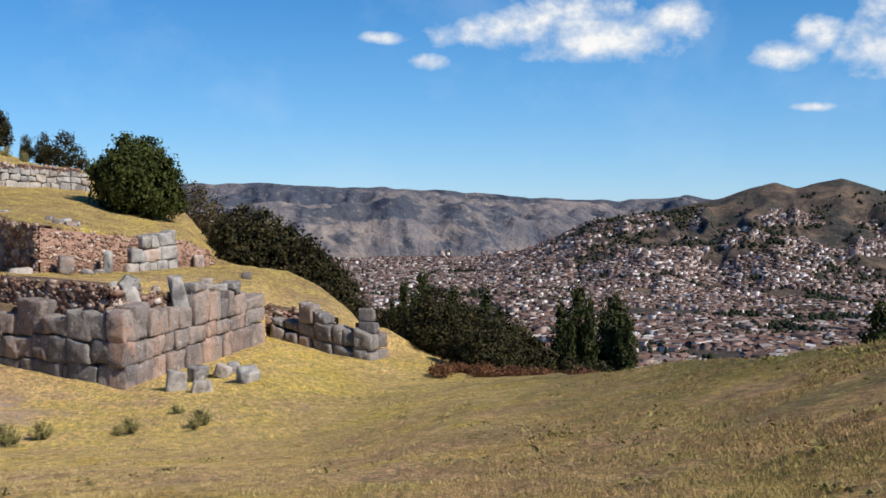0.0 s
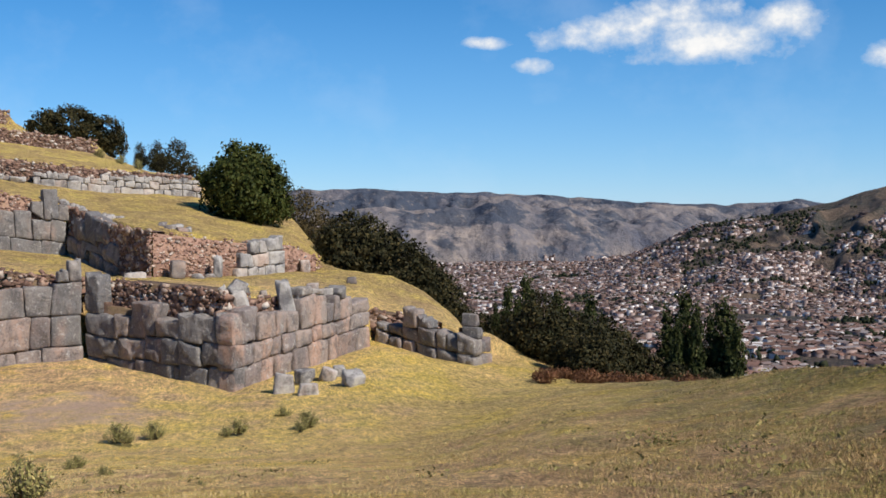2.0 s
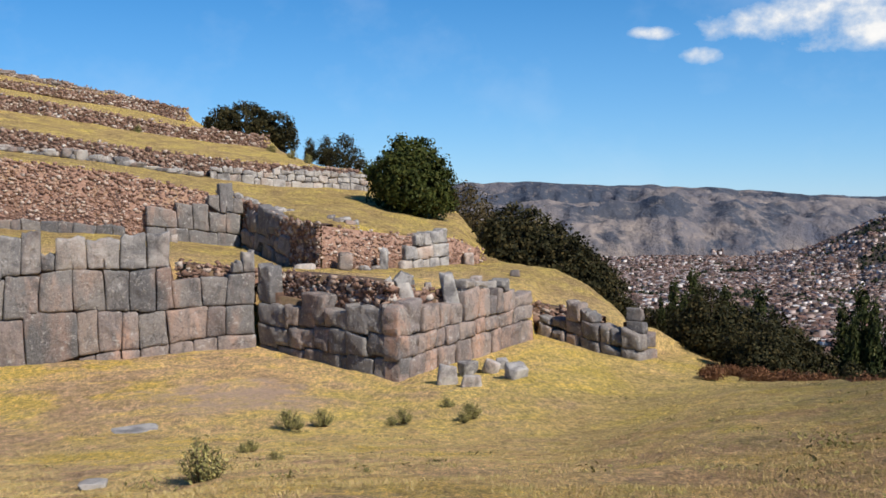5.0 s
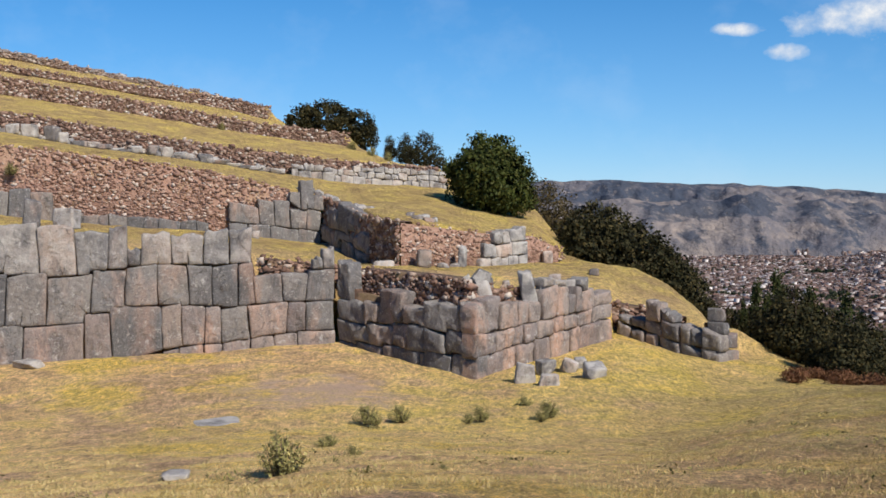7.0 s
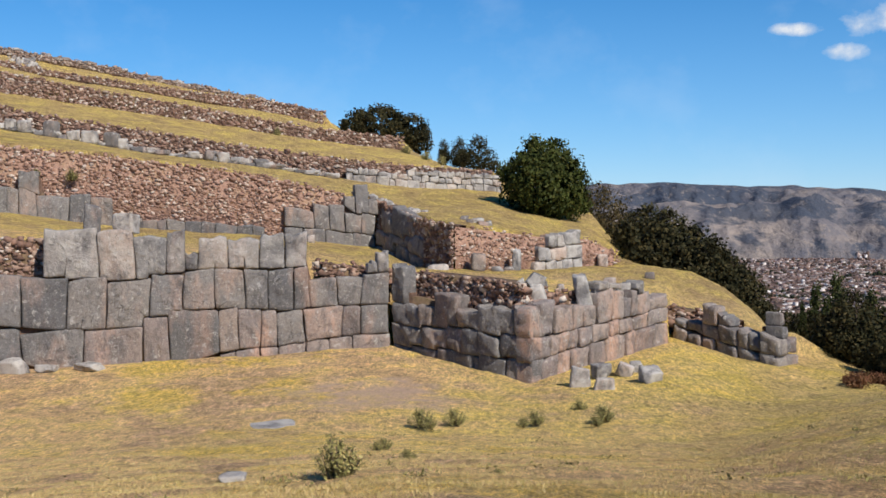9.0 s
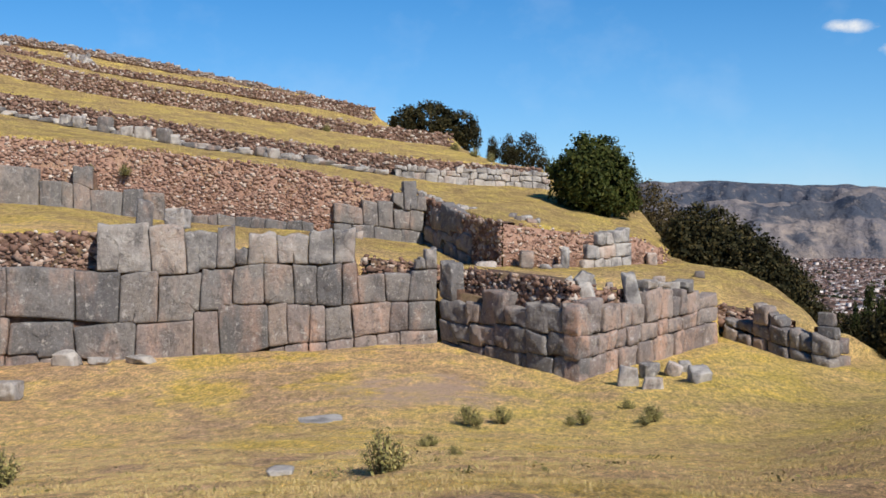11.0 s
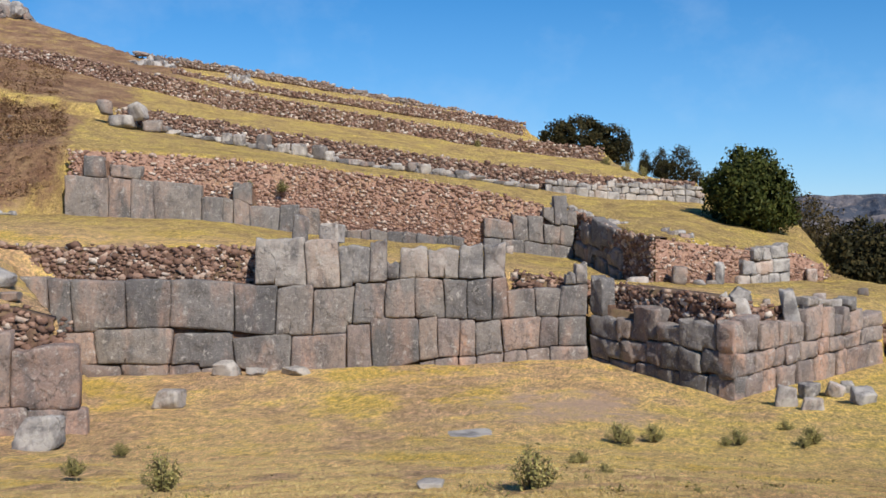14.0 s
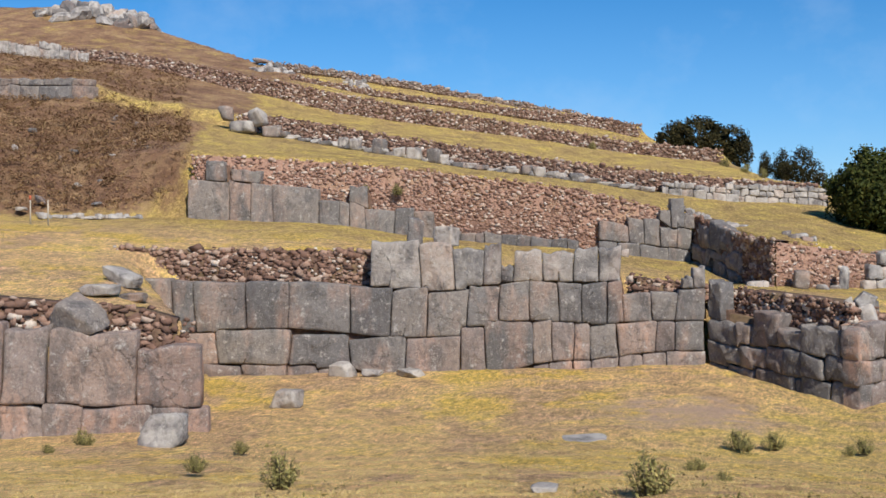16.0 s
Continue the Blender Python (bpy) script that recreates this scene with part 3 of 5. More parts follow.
def wall_frame(a, b):
    """Matrix of a wall's plane: x along, y out towards the viewer, z up, from foot a to foot b (x, y, z)."""
    u = Vector((b[0] - a[0], b[1] - a[1], 0)).normalized()
    out = Vector((u.y, -u.x, 0))
    m = Matrix.Identity(4)
    m.col[0][:3], m.col[1][:3], m.col[2][:3], m.col[3][:3] = u, out, (0, 0, 1), a
    return m


def masonry(parent, a, b, courses, mat, seed, deep=0.7, bulge=0.2, sink=0.5, gap=0.012, soft=1.0, foot_mat=None, top_mat=None):
    """Courses of fitted stones from foot a to foot b. Each course: where it starts, then (end, height of its top) for every stone."""
    rnd = np.random.default_rng(seed)
    m = wall_frame(a, b)
    length = math.hypot(b[0] - a[0], b[1] - a[1])
    slope = (b[2] - a[2]) / length
    below = None
    tops = []
    for level, (start, *stones) in enumerate(courses):
        spans, s = [], start
        for e, h in stones:
            if h is not None:
                spans.append((s, e, h))
            s = e
        joints = (rnd.random(len(spans) + 1) - 0.5) * 0.6
        for k, (s0, s1, h) in enumerate(spans):
            touch = k and abs(spans[k - 1][1] - s0) < 0.01
            wide = min(1.0, (s1 - s0) / 1.2)
            lean0, lean1 = joints[k] * (wide if touch else 0.3), joints[k + 1] * min(1.0, ((spans[k + 1][1] - spans[k + 1][0]) if k + 1 < len(spans) else 0.4) / 1.2)
            if k:
                lean0 = last
            last = lean1
            if not touch:
                lean0 = joints[k] * 0.3
            tilt = (rnd.random() - 0.5) * 0.17
            if below is None:
                bot = [(s0, -sink), (s1, -sink)]
            else:
                xs = sorted({s0, s1, *[e for p in below for e in (p[0] + 0.02, p[1] - 0.02) if s0 + 0.15 < e < s1 - 0.15]})
                bot = []
                for x in xs:
                    hit = [p[2] for p in below if p[0] - 0.3 <= x <= p[1] + 0.3 and abs(x - (p[0] + p[1]) / 2) <= (p[1] - p[0]) / 2 + 0.01]
                    off, near = min((abs(x - (p[0] + p[1]) / 2) - (p[1] - p[0]) / 2, p[2]) for p in below)
                    bot.append((x, hit[0] if hit else near if off < 0.2 else -sink))
            top = [(s1 + lean1 * 0.5, h + tilt), (s0 + lean0 * 0.5, h - tilt)]
            if s1 - s0 > 1.2:
                top.insert(1, ((s0 + s1) / 2 + (rnd.random() - 0.5) * 0.4, h + (rnd.random() - 0.4) * 0.12))
            if level == len(courses) - 1 and level:
                mid = [(s1 + (s0 - s1) * f, h + (rnd.random() - 0.55) * 0.24) for f in (0.3, 0.55, 0.8)]
                top = [top[0]] + mid + [top[-1]]
            poly = [(x, z + slope * x) for x, z in bot + top]
            if min(z for x, z in top) - max(z for x, z in bot) < 0.08:
                continue
            me, c = block_mesh(poly, deep, bulge * (0.8 + 0.5 * rnd.random()), rnd, gap, soft)
            me.materials.append(foot_mat if foot_mat and (level == 0 or (level == 1 and rnd.random() < 0.35)) else top_mat if top_mat and level == len(courses) - 1 else mat)
            ob = new("stone", me)
            ob.parent = parent
            ob.matrix_basis = m @ Matrix.Translation((c[0], (rnd.random() - 0.5) * 0.08, c[1]))
        tops += spans
        below = (below or [])
        below = spans + [p for p in below if not any(s0 - 0.01 <= (p[0] + p[1]) / 2 <= s1 + 0.01 for s0, s1, h in spans)]
    return m, length, slope, tops


def core(name, runs, parent=None, mat=None, back=0.9, front=0.28, drop=0.22):
    """The earth and rubble heart behind the facing stones of several runs."""
    verts, faces = [], []
    for m, length, slope, tops in runs:
        s0, s1 = min(t[0] for t in tops), max(t[1] for t in tops)
        s0, s1 = s0 + 0.5, s1 - 0.5
        n = max(2, int((s1 - s0) / 0.3))
        for i in range(n + 1):
            s = s0 + (s1 - s0) * i / n
            h = max([t[2] for t in tops if t[0] - 0.05 <= s <= t[1] + 0.05] or [0.3]) - drop + slope * s
            for y, z in ((-front, -1), (-front, h), (-back, h), (-back, -1)):
                verts.append(m @ Vector((s, y, z)))
            if i:
                o = len(verts) - 8
                for k in range(4):
                    faces.append((o + k, o + (k + 1) % 4, o + 4 + (k + 1) % 4, o + 4 + k))
        o = len(verts) - 4 * (n + 1)
        faces += [(o, o + 1, o + 2, o + 3), (o + 4 * n + 3, o + 4 * n + 2, o + 4 * n + 1, o + 4 * n)]
    me = mesh_np(name, [tuple(v) for v in verts], faces, [mat or FILL])
    ob = new(name, me)
    ob.parent = parent
    return ob


CUBE_V = np.array([(x, y, z) for x in (-1, 1) for y in (-1, 1) for z in (-1, 1)], float)
CUBE_F = np.array([(0, 1, 3, 2), (4, 6, 7, 5), (0, 4, 5, 1), (2, 3, 7, 6), (0, 2, 6, 4), (1, 5, 7, 3)])


def chips(count, rnd):
    """Rough angular stones as arrays: (count, 8, 3) points of about unit size, turned at random, and the faces of one."""
    p = CUBE_V[None] * (0.42 + 0.66 * rnd.random((count, 8, 3))) * (0.75 + 0.5 * rnd.random((count, 1, 3)))
    t = rnd.normal(size=count) * 0.9
    c, s = np.cos(t)[:, None], np.sin(t)[:, None]
    p = np.stack([p[..., 0] * c - p[..., 2] * s, p[..., 1], p[..., 0] * s + p[..., 2] * c], -1)
    t = rnd.normal(size=count) * 0.35
    c, s = np.cos(t)[:, None], np.sin(t)[:, None]
    return np.stack([p[..., 0] * c - p[..., 1] * s, p[..., 0] * s + p[..., 1] * c, p[..., 2]], -1), CUBE_F


def rubble(name, corners, size, mat, seed, parent, gap_top=0.15, cover=0.9, lean=0.08, single=0, fill=None, back=0.9):
    """A dry-laid face of small stones along corners (x, y, foot, top), with an earth backing."""
    rnd = np.random.default_rng(seed)
    P, S = [], []
    verts, faces = [], []
    past = 0.2 if lean else 0.1
    for leg, (a, b) in enumerate(zip(corners, corners[1:])):
        L = math.hypot(b[0] - a[0], b[1] - a[1])
        ux, uy = (b[0] - a[0]) / L, (b[1] - a[1]) / L
        ox, oy = uy, -ux
        n = max(1, int(L / (size * 1.15)))
        for i in range(n):
            f = (i + rnd.random()) / n * (1 + 2 * past / L) - past / L
            x, y, z0, z1 = (p + (q - p) * f for p, q in zip(a, b))
            top = z1 + (rnd.random() - 0.6) * gap_top
            z = z0 - 0.1
            while z < top:
                sc = size * (0.42 + 0.8 * rnd.random() ** 2.2)
                rake = lean * (z - z0)
                j = (rnd.random(3) - 0.5) * size * np.array([2.4, 1.0, 1.0])
                if rnd.random() < cover * (0.45 if fill and noise.noise(Vector((x * 0.55, y * 0.55 + seed, z * 0.9))) > 0.22 else 1.0):
                    P.append((x + ux * j[0] - ox * (rake + j[1] * 0.35), y + uy * j[0] - oy * (rake + j[1] * 0.35), z + j[2] * 0.4))
                    S.append((ux, uy, sc * (0.9 + 0.7 * rnd.random()), sc * 0.6, sc * (0.6 + 0.4 * rnd.random())))
                z += size * (0.6 + 0.35 * rnd.random())
        k = max(2, int(L / 1.0))
        for i in range(k + 1):
            head, tail = 0.04 if leg else -0.22, 0.04 if leg < len(corners) - 2 else -0.22
            f = i / k * (1 + (head + tail) / L) - head / L
            x, y, z0, z1 = (p + (q - p) * f for p, q in zip(a, b))
            hgt = z1 - z0
            for d, z in ((0.0, z0 - 0.6), (0.0 + lean * hgt, z1 - 0.10), (back + lean * hgt, z1 - 0.08), (back, z0 - 0.6)):
                verts.append((x - ox * d, y - oy * d, z))
            if i:
                o = len(verts) - 8
                for q in range(4):
                    faces.append((o + q, o + (q + 1) % 4, o + 4 + (q + 1) % 4, o + 4 + q))
    P, S = np.array(P), np.array(S)
    if single:
        pick = np.zeros(len(P), bool)
        pick[rnd.permutation(len(P))[:single]] = True
        v, f = chips(12, rnd)
        kinds = [mesh_np("rubble_stone", q, f, [mat]) for q in v]
        for i, (p, s) in enumerate(zip(P[pick], S[pick])):
            ob = new("rubble_stone", kinds[i % 12])
            ob.parent = parent
            ob.matrix_basis = Matrix.Translation(p) @ Matrix.Rotation(math.atan2(s[1], s[0]), 4, "Z") @ Matrix.Diagonal((s[2], s[3], s[4], 1))
        P, S = P[~pick], S[~pick]
    shp, f = chips(len(P), rnd)
    loc = shp * S[:, None, 2:5]
    X = P[:, None, 0] + loc[..., 0] * S[:, None, 0] - loc[..., 1] * S[:, None, 1]
    Y = P[:, None, 1] + loc[..., 0] * S[:, None, 1] + loc[..., 1] * S[:, None, 0]
    Z = P[:, None, 2] + loc[..., 2]
    V = np.stack([X, Y, Z], -1).reshape(-1, 3)
    F = (f[None] + (np.arange(len(P)) * 8)[:, None, None]).reshape(-1, 4)
    heart = new("earth_fill", mesh_np("earth_fill", verts, faces, [fill or FILL]))
    heart.parent = parent
    ob = new(name, mesh_np(name, V, F, [mat]))
    ob.parent = parent
    return tagged(ob, kind="stuff")


# lower zigzag wall
wall_lower = thing("wall_lower", "zigzag lower wall of huge fitted grey stones", "wall", kind="structure")
SALIENT_LEFT = [
    [-7, (-4, 0.95), (-2.2, 0.9), (-0.9, 0.95), (0.05, 0.93), (1.26, 0.94), (2.29, 0.93), (4.45, 0.87), (6.08, 0.8)],
    [-7, (-4.6, 3.5), (-2.6, 3.4), (-0.89, 3.4), (0.07, 3.34), (1.33, 3.25), (3.97, 3.16), (5.9, 2.62)]]
FRONT = [
    [-2.4, (-1.37, 0.37), (0.09, 0.37), (2.02, 0.4), (3.82, 0.41), (5.13, 0.31), (6.55, 0.12), (14.13, None), (14.82, 0.12), (15.74, 0.2), (16.42, 0.23), (17.56, 0.34), (18.58, 0.46), (19.49, 0.48), (21.02, 0.53)],
    [-2.4, (-1.36, 1.7), (-0.63, 1.71), (0.94, 1.73), (3.94, 1.84), (6.55, 1.56), (8.79, 1.36), (11.12, 1.33), (12.21, 1.71), (14.13, 1.91), (14.89, 1.9), (15.73, 1.83), (16.42, 1.77), (17.56, 1.68), (19.03, 1.76), (19.82, 1.76), (21.01, 1.73)],
    [-2.4, (-0.98, 4.1), (-0.02, 3.95), (2.15, 3.83), (3.9, 3.78), (6.55, 3.67), (8.2, 3.48), (9.72, 3.34), (11.35, 3.23), (12.67, 3.4), (13.96, 3.5), (15.16, 3.49), (16.07, 3.44), (17.09, 3.41), (17.78, 3.44), (18.91, 2.91), (19.81, 2.93), (21.0, 3.04)],
    [7.38, (9.49, 5.4), (10.89, 5.16), (12.05, 4.9), (12.81, 5.14), (13.27, 4.2), (14.51, 4.78), (15.72, 4.65), (16.75, 4.8), (17.61, 4.86), (20.1, None), (20.55, 3.5), (21.05, 3.95)]]
SHADED = [
    [0.0, (1.15, 0.11), (2.77, 0.28), (4.97, 0.46), (5.35, 0.52)],
    [0.0, (1.89, 0.99), (3.47, 1.19), (4.31, 1.41), (5.35, 1.49)],
    [0.0, (1.71, 1.83), (2.43, 1.98), (3.98, 2.61), (5.35, 2.2)],
    [0.0, (0.76, 3.4), (2.61, 2.77)]]
TURN = [
    [-0.05, (1.25, 0.62), (2.66, 0.74)],
    [-0.05, (1.1, 1.44), (2.66, 1.58)],
    [-0.05, (1.75, 2.52), (2.66, 2.68)]]
SUNLIT = [
    [0.22, (0.8, 0.7), (1.68, 0.77), (2.63, 0.82), (3.62, 0.79), (4.65, 0.85), (5.9, 0.87), (6.6, 0.87), (7.7, 0.86), (8.85, 0.88)],
    [0.22, (1.35, 1.6), (2.32, 1.55), (3.0, 1.5), (3.8, 1.52), (4.83, 1.48), (5.5, 1.5), (6.4, 1.45), (7.43, 1.42), (8.85, 1.45)],
    [0.22, (0.75, 2.7), (1.55, 2.82), (2.66, 2.49), (3.3, 2.4), (4.16, 2.33), (5.03, 2.75), (5.82, 2.61), (6.3, 2.2), (6.79, 2.5), (7.64, 2.26), (8.85, 2.0)],
    [4.3, (4.9, 3.1), (5.7, 2.95), (6.6, None), (7.2, 2.75)]]
SECOND = [
    [0.0, (0.67, 0.33), (1.41, 0.25), (2.13, 0.3), (3.27, 0.28), (4.25, 0.3), (5.1, 0.42)],
    [0.0, (0.68, 0.65), (1.44, 0.75), (2.31, 0.88), (3.19, 1.0), (3.7, 1.09), (4.28, 0.99), (5.1, 1.17)],
    [1.45, (2.23, 1.66), (2.86, 1.42)]]
SECOND_SIDE = [[0.0, (0.8, 0.5), (1.9, 0.4)], [0.0, (0.7, 1.1), (1.9, 1.0)], [0.35, (0.85, 1.6)], [0.42, (0.8, 2.15)]]
runs = [masonry(wall_lower, (-22.2, 27.7, -4.6), (-16.6, 30.1, -4.6), SALIENT_LEFT, STONE_ROSY, 1, bulge=0.2, foot_mat=STONE_PINK),
        masonry(wall_lower, (-23.7, 41.9, -4.6), (-3.04, 46.4, -3.92), FRONT, STONE, 2, bulge=0.19, foot_mat=STONE_PINK, top_mat=STONE_TOP),
        # shaded face, turn and second wall take the stone with shade in its colour
        masonry(wall_lower, (-3.04, 46.4, -3.92), (0.445, 42.41, -4.37), SHADED, STONE_DARK, 3, bulge=0.26, gap=0.016, soft=1.0),
        masonry(wall_lower, (0.445, 42.41, -4.37), (2.38, 40.58, -4.58), TURN, STONE_DARK, 7, bulge=0.24, gap=0.014),
        masonry(wall_lower, (2.2, 40.4, -4.6), (8.4, 46.7, -3.82), SUNLIT, STONE_WARM, 4, bulge=0.2, foot_mat=STONE_PINK, top_mat=STONE_TOP),
        masonry(wall_lower, (8.85, 48.2, -3.6), (12.3, 44.5, -4.6), SECOND, STONE_DARK, 5, bulge=0.30, gap=0.016, soft=1.3),
        masonry(wall_lower, (12.3, 44.5, -4.6), (13.6, 46.0, -4.6), SECOND_SIDE, STONE, 6, bulge=0.2)]
core("wall_heart", runs, wall_lower, drop=0.6)

# rubble that retains the first terrace above the big stones
wall_rubble = thing("wall_rubble", "low rubble terrace wall of broken brown stones", "wall", kind="structure")
rubble("rubble_face", [(-36, 23.5, -2.2, -0.4), (-23.6, 28.9, -1.9, -0.45), (-19.4, 30.9, -2.3, -0.9), (-18.2, 31.45, -2.8, -1.3)], 0.17, BROWN_RUBBLE, 11, wall_rubble, single=160)
rubble("rubble_face", [(-27.8, 42.2, 0.3, 0.75), (-26.0, 42.6, -0.9, 0.7), (-16.4, 44.7, -1.0, 0.6)], 0.15, BROWN_RUBBLE, 12, wall_rubble, single=140, back=1.6)
rubble("rubble_face", [(-6.2, 46.9, -1.6, -0.4), (-3.0, 47.6, -1.6, -0.8)], 0.14, BROWN_RUBBLE, 13, wall_rubble, back=1.5)
rubble("rubble_face", [(-2.6, 47.0, -1.9, -0.8), (1.9, 41.8, -2.5, -1.0)], 0.14, BROWN_RUBBLE, 14, wall_rubble, back=1.3)
rubble("rubble_face", [(2.1, 41.7, -2.4, -1.15), (7.0, 46.2, -2.2, -1.9), (8.4, 49.0, -3.6, -2.4), (10.2, 48.2, -3.5, -2.7), (11.2, 47.0, -3.6, -3.0)], 0.17, BROWN_RUBBLE, 15, wall_rubble)

# middle wall
wall_middle = thing("wall_middle", "red rubble terrace wall with grey footing stones", "wall", kind="structure")
ROW = [[-0.06, (2.34, 2.2), (3.6, 2.29), (4.98, 2.26), (7.55, 2.26), (8.69, 1.64), (9.34, 1.64), (10.32, 1.74), (11.85, 1.33), (12.98, 1.57), (14.18, 1.47)], [1.01, (2.24, 3.38), (2.51, None), (4.16, 3.03), (9.3, None), (10.4, 2.6)]]
GREY = [[1.26, (2.37, 0.62), (3.64, 0.68), (5.09, 0.7), (6.4, 0.75)], [1.27, (2.94, 1.66), (3.81, 2.09), (4.68, 2.21), (5.59, 1.82), (6.41, 1.93)], [4.62, (5.27, 2.81), (5.99, 3.55), (6.6, 2.73)]]
CORNER = [[0.0, (1.7, 0.25), (2.4, 0.3), (4.6, 0.9), (6.1, 0.75)], [0.0, (1.7, 1.1), (3.7, 1.25), (4.9, 1.5), (6.2, 1.8)], [0.2, (2.2, 2.42), (5.1, 2.78)]]
PALE = [[-0.22, (0.53, 0.55), (1.2, 0.5), (1.69, 0.46), (2.4, 0.5), (3.06, 0.49)], [0.04, (0.91, 1.24), (1.96, 1.16), (3.06, 1.2)], [0.72, (1.3, 1.85), (1.8, 1.88), (2.98, 1.92)]]
runs = [masonry(wall_middle, (-33, 57.6, 2.1), (-18.9, 60.8, 0.9), ROW, STONE, 21, bulge=0.16),
        masonry(wall_middle, (-11.2, 61.6, 0.4), (-5, 63.6, -0.5), GREY, STONE, 22, bulge=0.14),
        # shaded return of the wall, in the stone toned for shade
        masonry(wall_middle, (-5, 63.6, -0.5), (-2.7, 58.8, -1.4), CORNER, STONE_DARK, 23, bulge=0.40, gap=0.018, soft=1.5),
        masonry(wall_middle, (3.7, 57.6, -1.5), (6.5, 59.6, -1.3), PALE, STONE_PALE, 24, bulge=0.14)]
core("wall_heart", runs, wall_middle)
rubble("rubble_face", [(-33, 58.2, 2.1, 5.8), (-26, 60.1, 1.8, 5.4), (-18.9, 61.3, 0.9, 4.7), (-11.2, 62.1, 0.4, 3.7), (-5, 64.1, -0.5, 2.2)], 0.105, RED, 31, wall_middle, lean=0.0, cover=0.75, fill=FILL_RED)
# leg turned from the sun: its shade is put in as darker, browner stones
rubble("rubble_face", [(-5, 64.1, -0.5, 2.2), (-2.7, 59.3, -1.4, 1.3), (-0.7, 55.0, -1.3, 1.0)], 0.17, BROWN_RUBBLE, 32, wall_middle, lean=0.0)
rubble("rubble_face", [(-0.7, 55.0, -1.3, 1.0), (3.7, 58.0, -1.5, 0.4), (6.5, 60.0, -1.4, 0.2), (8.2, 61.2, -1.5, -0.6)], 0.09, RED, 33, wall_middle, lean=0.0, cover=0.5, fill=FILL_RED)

wall_third = thing("wall_third", "long brown rubble terrace wall on the hillside", "wall", kind="structure")
rubble("rubble_face", [(-38, 73.5, 8.6, 9.7), (-34.8, 74, 8.1, 9.5), (-26.5, 75, 6.6, 7.9), (-22.2, 76, 5.8, 7.3), (-14.8, 77, 4.9, 6.1), (-5.6, 78, 3.5, 5.0), (1.9, 80, 3.1, 4.5)], 0.13, BROWN_RUBBLE, 41, wall_third)
wall_fourth = thing("wall_fourth", "upper brown rubble terrace wall", "wall", kind="structure")
rubble("rubble_face", [(-66.8, 84, 17.2, 17.9), (-54.9, 86, 15.6, 16.6), (-51.6, 87, 14.9, 16.1), (-36.6, 89, 11.2, 12.8), (-30.8, 90, 10.4, 11.7), (-22, 91, 9.1, 10.2), (-13.1, 92, 7.6, 8.6), (-5.3, 93, 6.6, 7.7)], 0.13, BROWN_RUBBLE, 42, wall_fourth)
wall_fifth = thing("wall_fifth", "topmost rubble terrace wall on the skyline", "wall", kind="structure")
rubble("rubble_face", [(-47, 102.2, 16.1, 16.5), (-39.6, 102.8, 14.5, 14.95), (-29.4, 103.8, 12.85, 13.35), (-17.7, 104.7, 10.8, 11.9), (-13.3, 105, 9.7, 11.0)], 0.12, BROWN_RUBBLE, 43, wall_fifth)
wall_summit = thing("wall_summit", "ruined pale rubble wall along the skyline", "wall", kind="structure")
rubble("rubble_face", [(-52, 107.5, 18.15, 18.7), (-45, 107, 17.05, 17.55), (-36.4, 108.5, 15.55, 16.05), (-27, 109.5, 13.7, 14.15), (-20, 109.6, 12.3, 12.75), (-16, 109.7, 11.2, 11.7)], 0.13, rubble_mat("pale_rubble", (0.36, 0.30, 0.25), 0.85), 44, wall_summit, gap_top=0.5)


def random_courses(length, heights, wide, seed):
    """Courses of unequal stones: heights of the tops and the usual width."""
    rnd = random.Random(seed)
    out = []
    for h in heights:
        row, s = [0.0], 0.0
        while s < length - wide * 0.5:
            s = min(length, s + wide * rnd.uniform(0.6, 1.5))
            row.append((s, h + rnd.uniform(-0.08, 0.08)))
        out.append(row)
    return out


runs = [masonry(wall_third, (-8.2, 77.0, 3.85), (-3.9, 77.6, 3.3), random_courses(4.4, [0.45, 0.85], 0.7, 1), STONE_PALE, 51, 0.5, 0.12),
        masonry(wall_third, (-4.0, 77.5, 3.3), (2.6, 79.3, 2.95), random_courses(6.8, [0.4, 0.8, 1.15], 0.6, 2), STONE_PALE, 52, 0.5, 0.12),
        masonry(wall_third, (-62, 71.7, 11.7), (-48.9, 71.7, 11.1), random_courses(13.1, [0.75, 1.3], 1.9, 3), STONE, 53, 0.7, 0.26)]
core("wall_heart", runs, wall_third)


runs = [masonry(wall_fourth, (-66.0, 82.7, 17.1), (-58.0, 84.3, 15.95), random_courses(8.1, [0.55], 1.1, 8), STONE_PALE, 58, 0.5, 0.16),
        masonry(wall_fourth, (-62.2, 83.3, 16.2), (-60.4, 83.6, 16.0), random_courses(1.8, [0.7, 1.35], 0.9, 9), STONE_PALE, 59, 0.5, 0.16)]
core("wall_heart", runs, wall_fourth)
runs = [masonry(wall_middle, (-18.9, 60.7, 0.95), (-11.0, 61.6, 0.4), random_courses(7.9, [0.42], 0.9, 6), STONE, 55, 0.5, 0.12)]
core("wall_heart", runs, wall_middle)


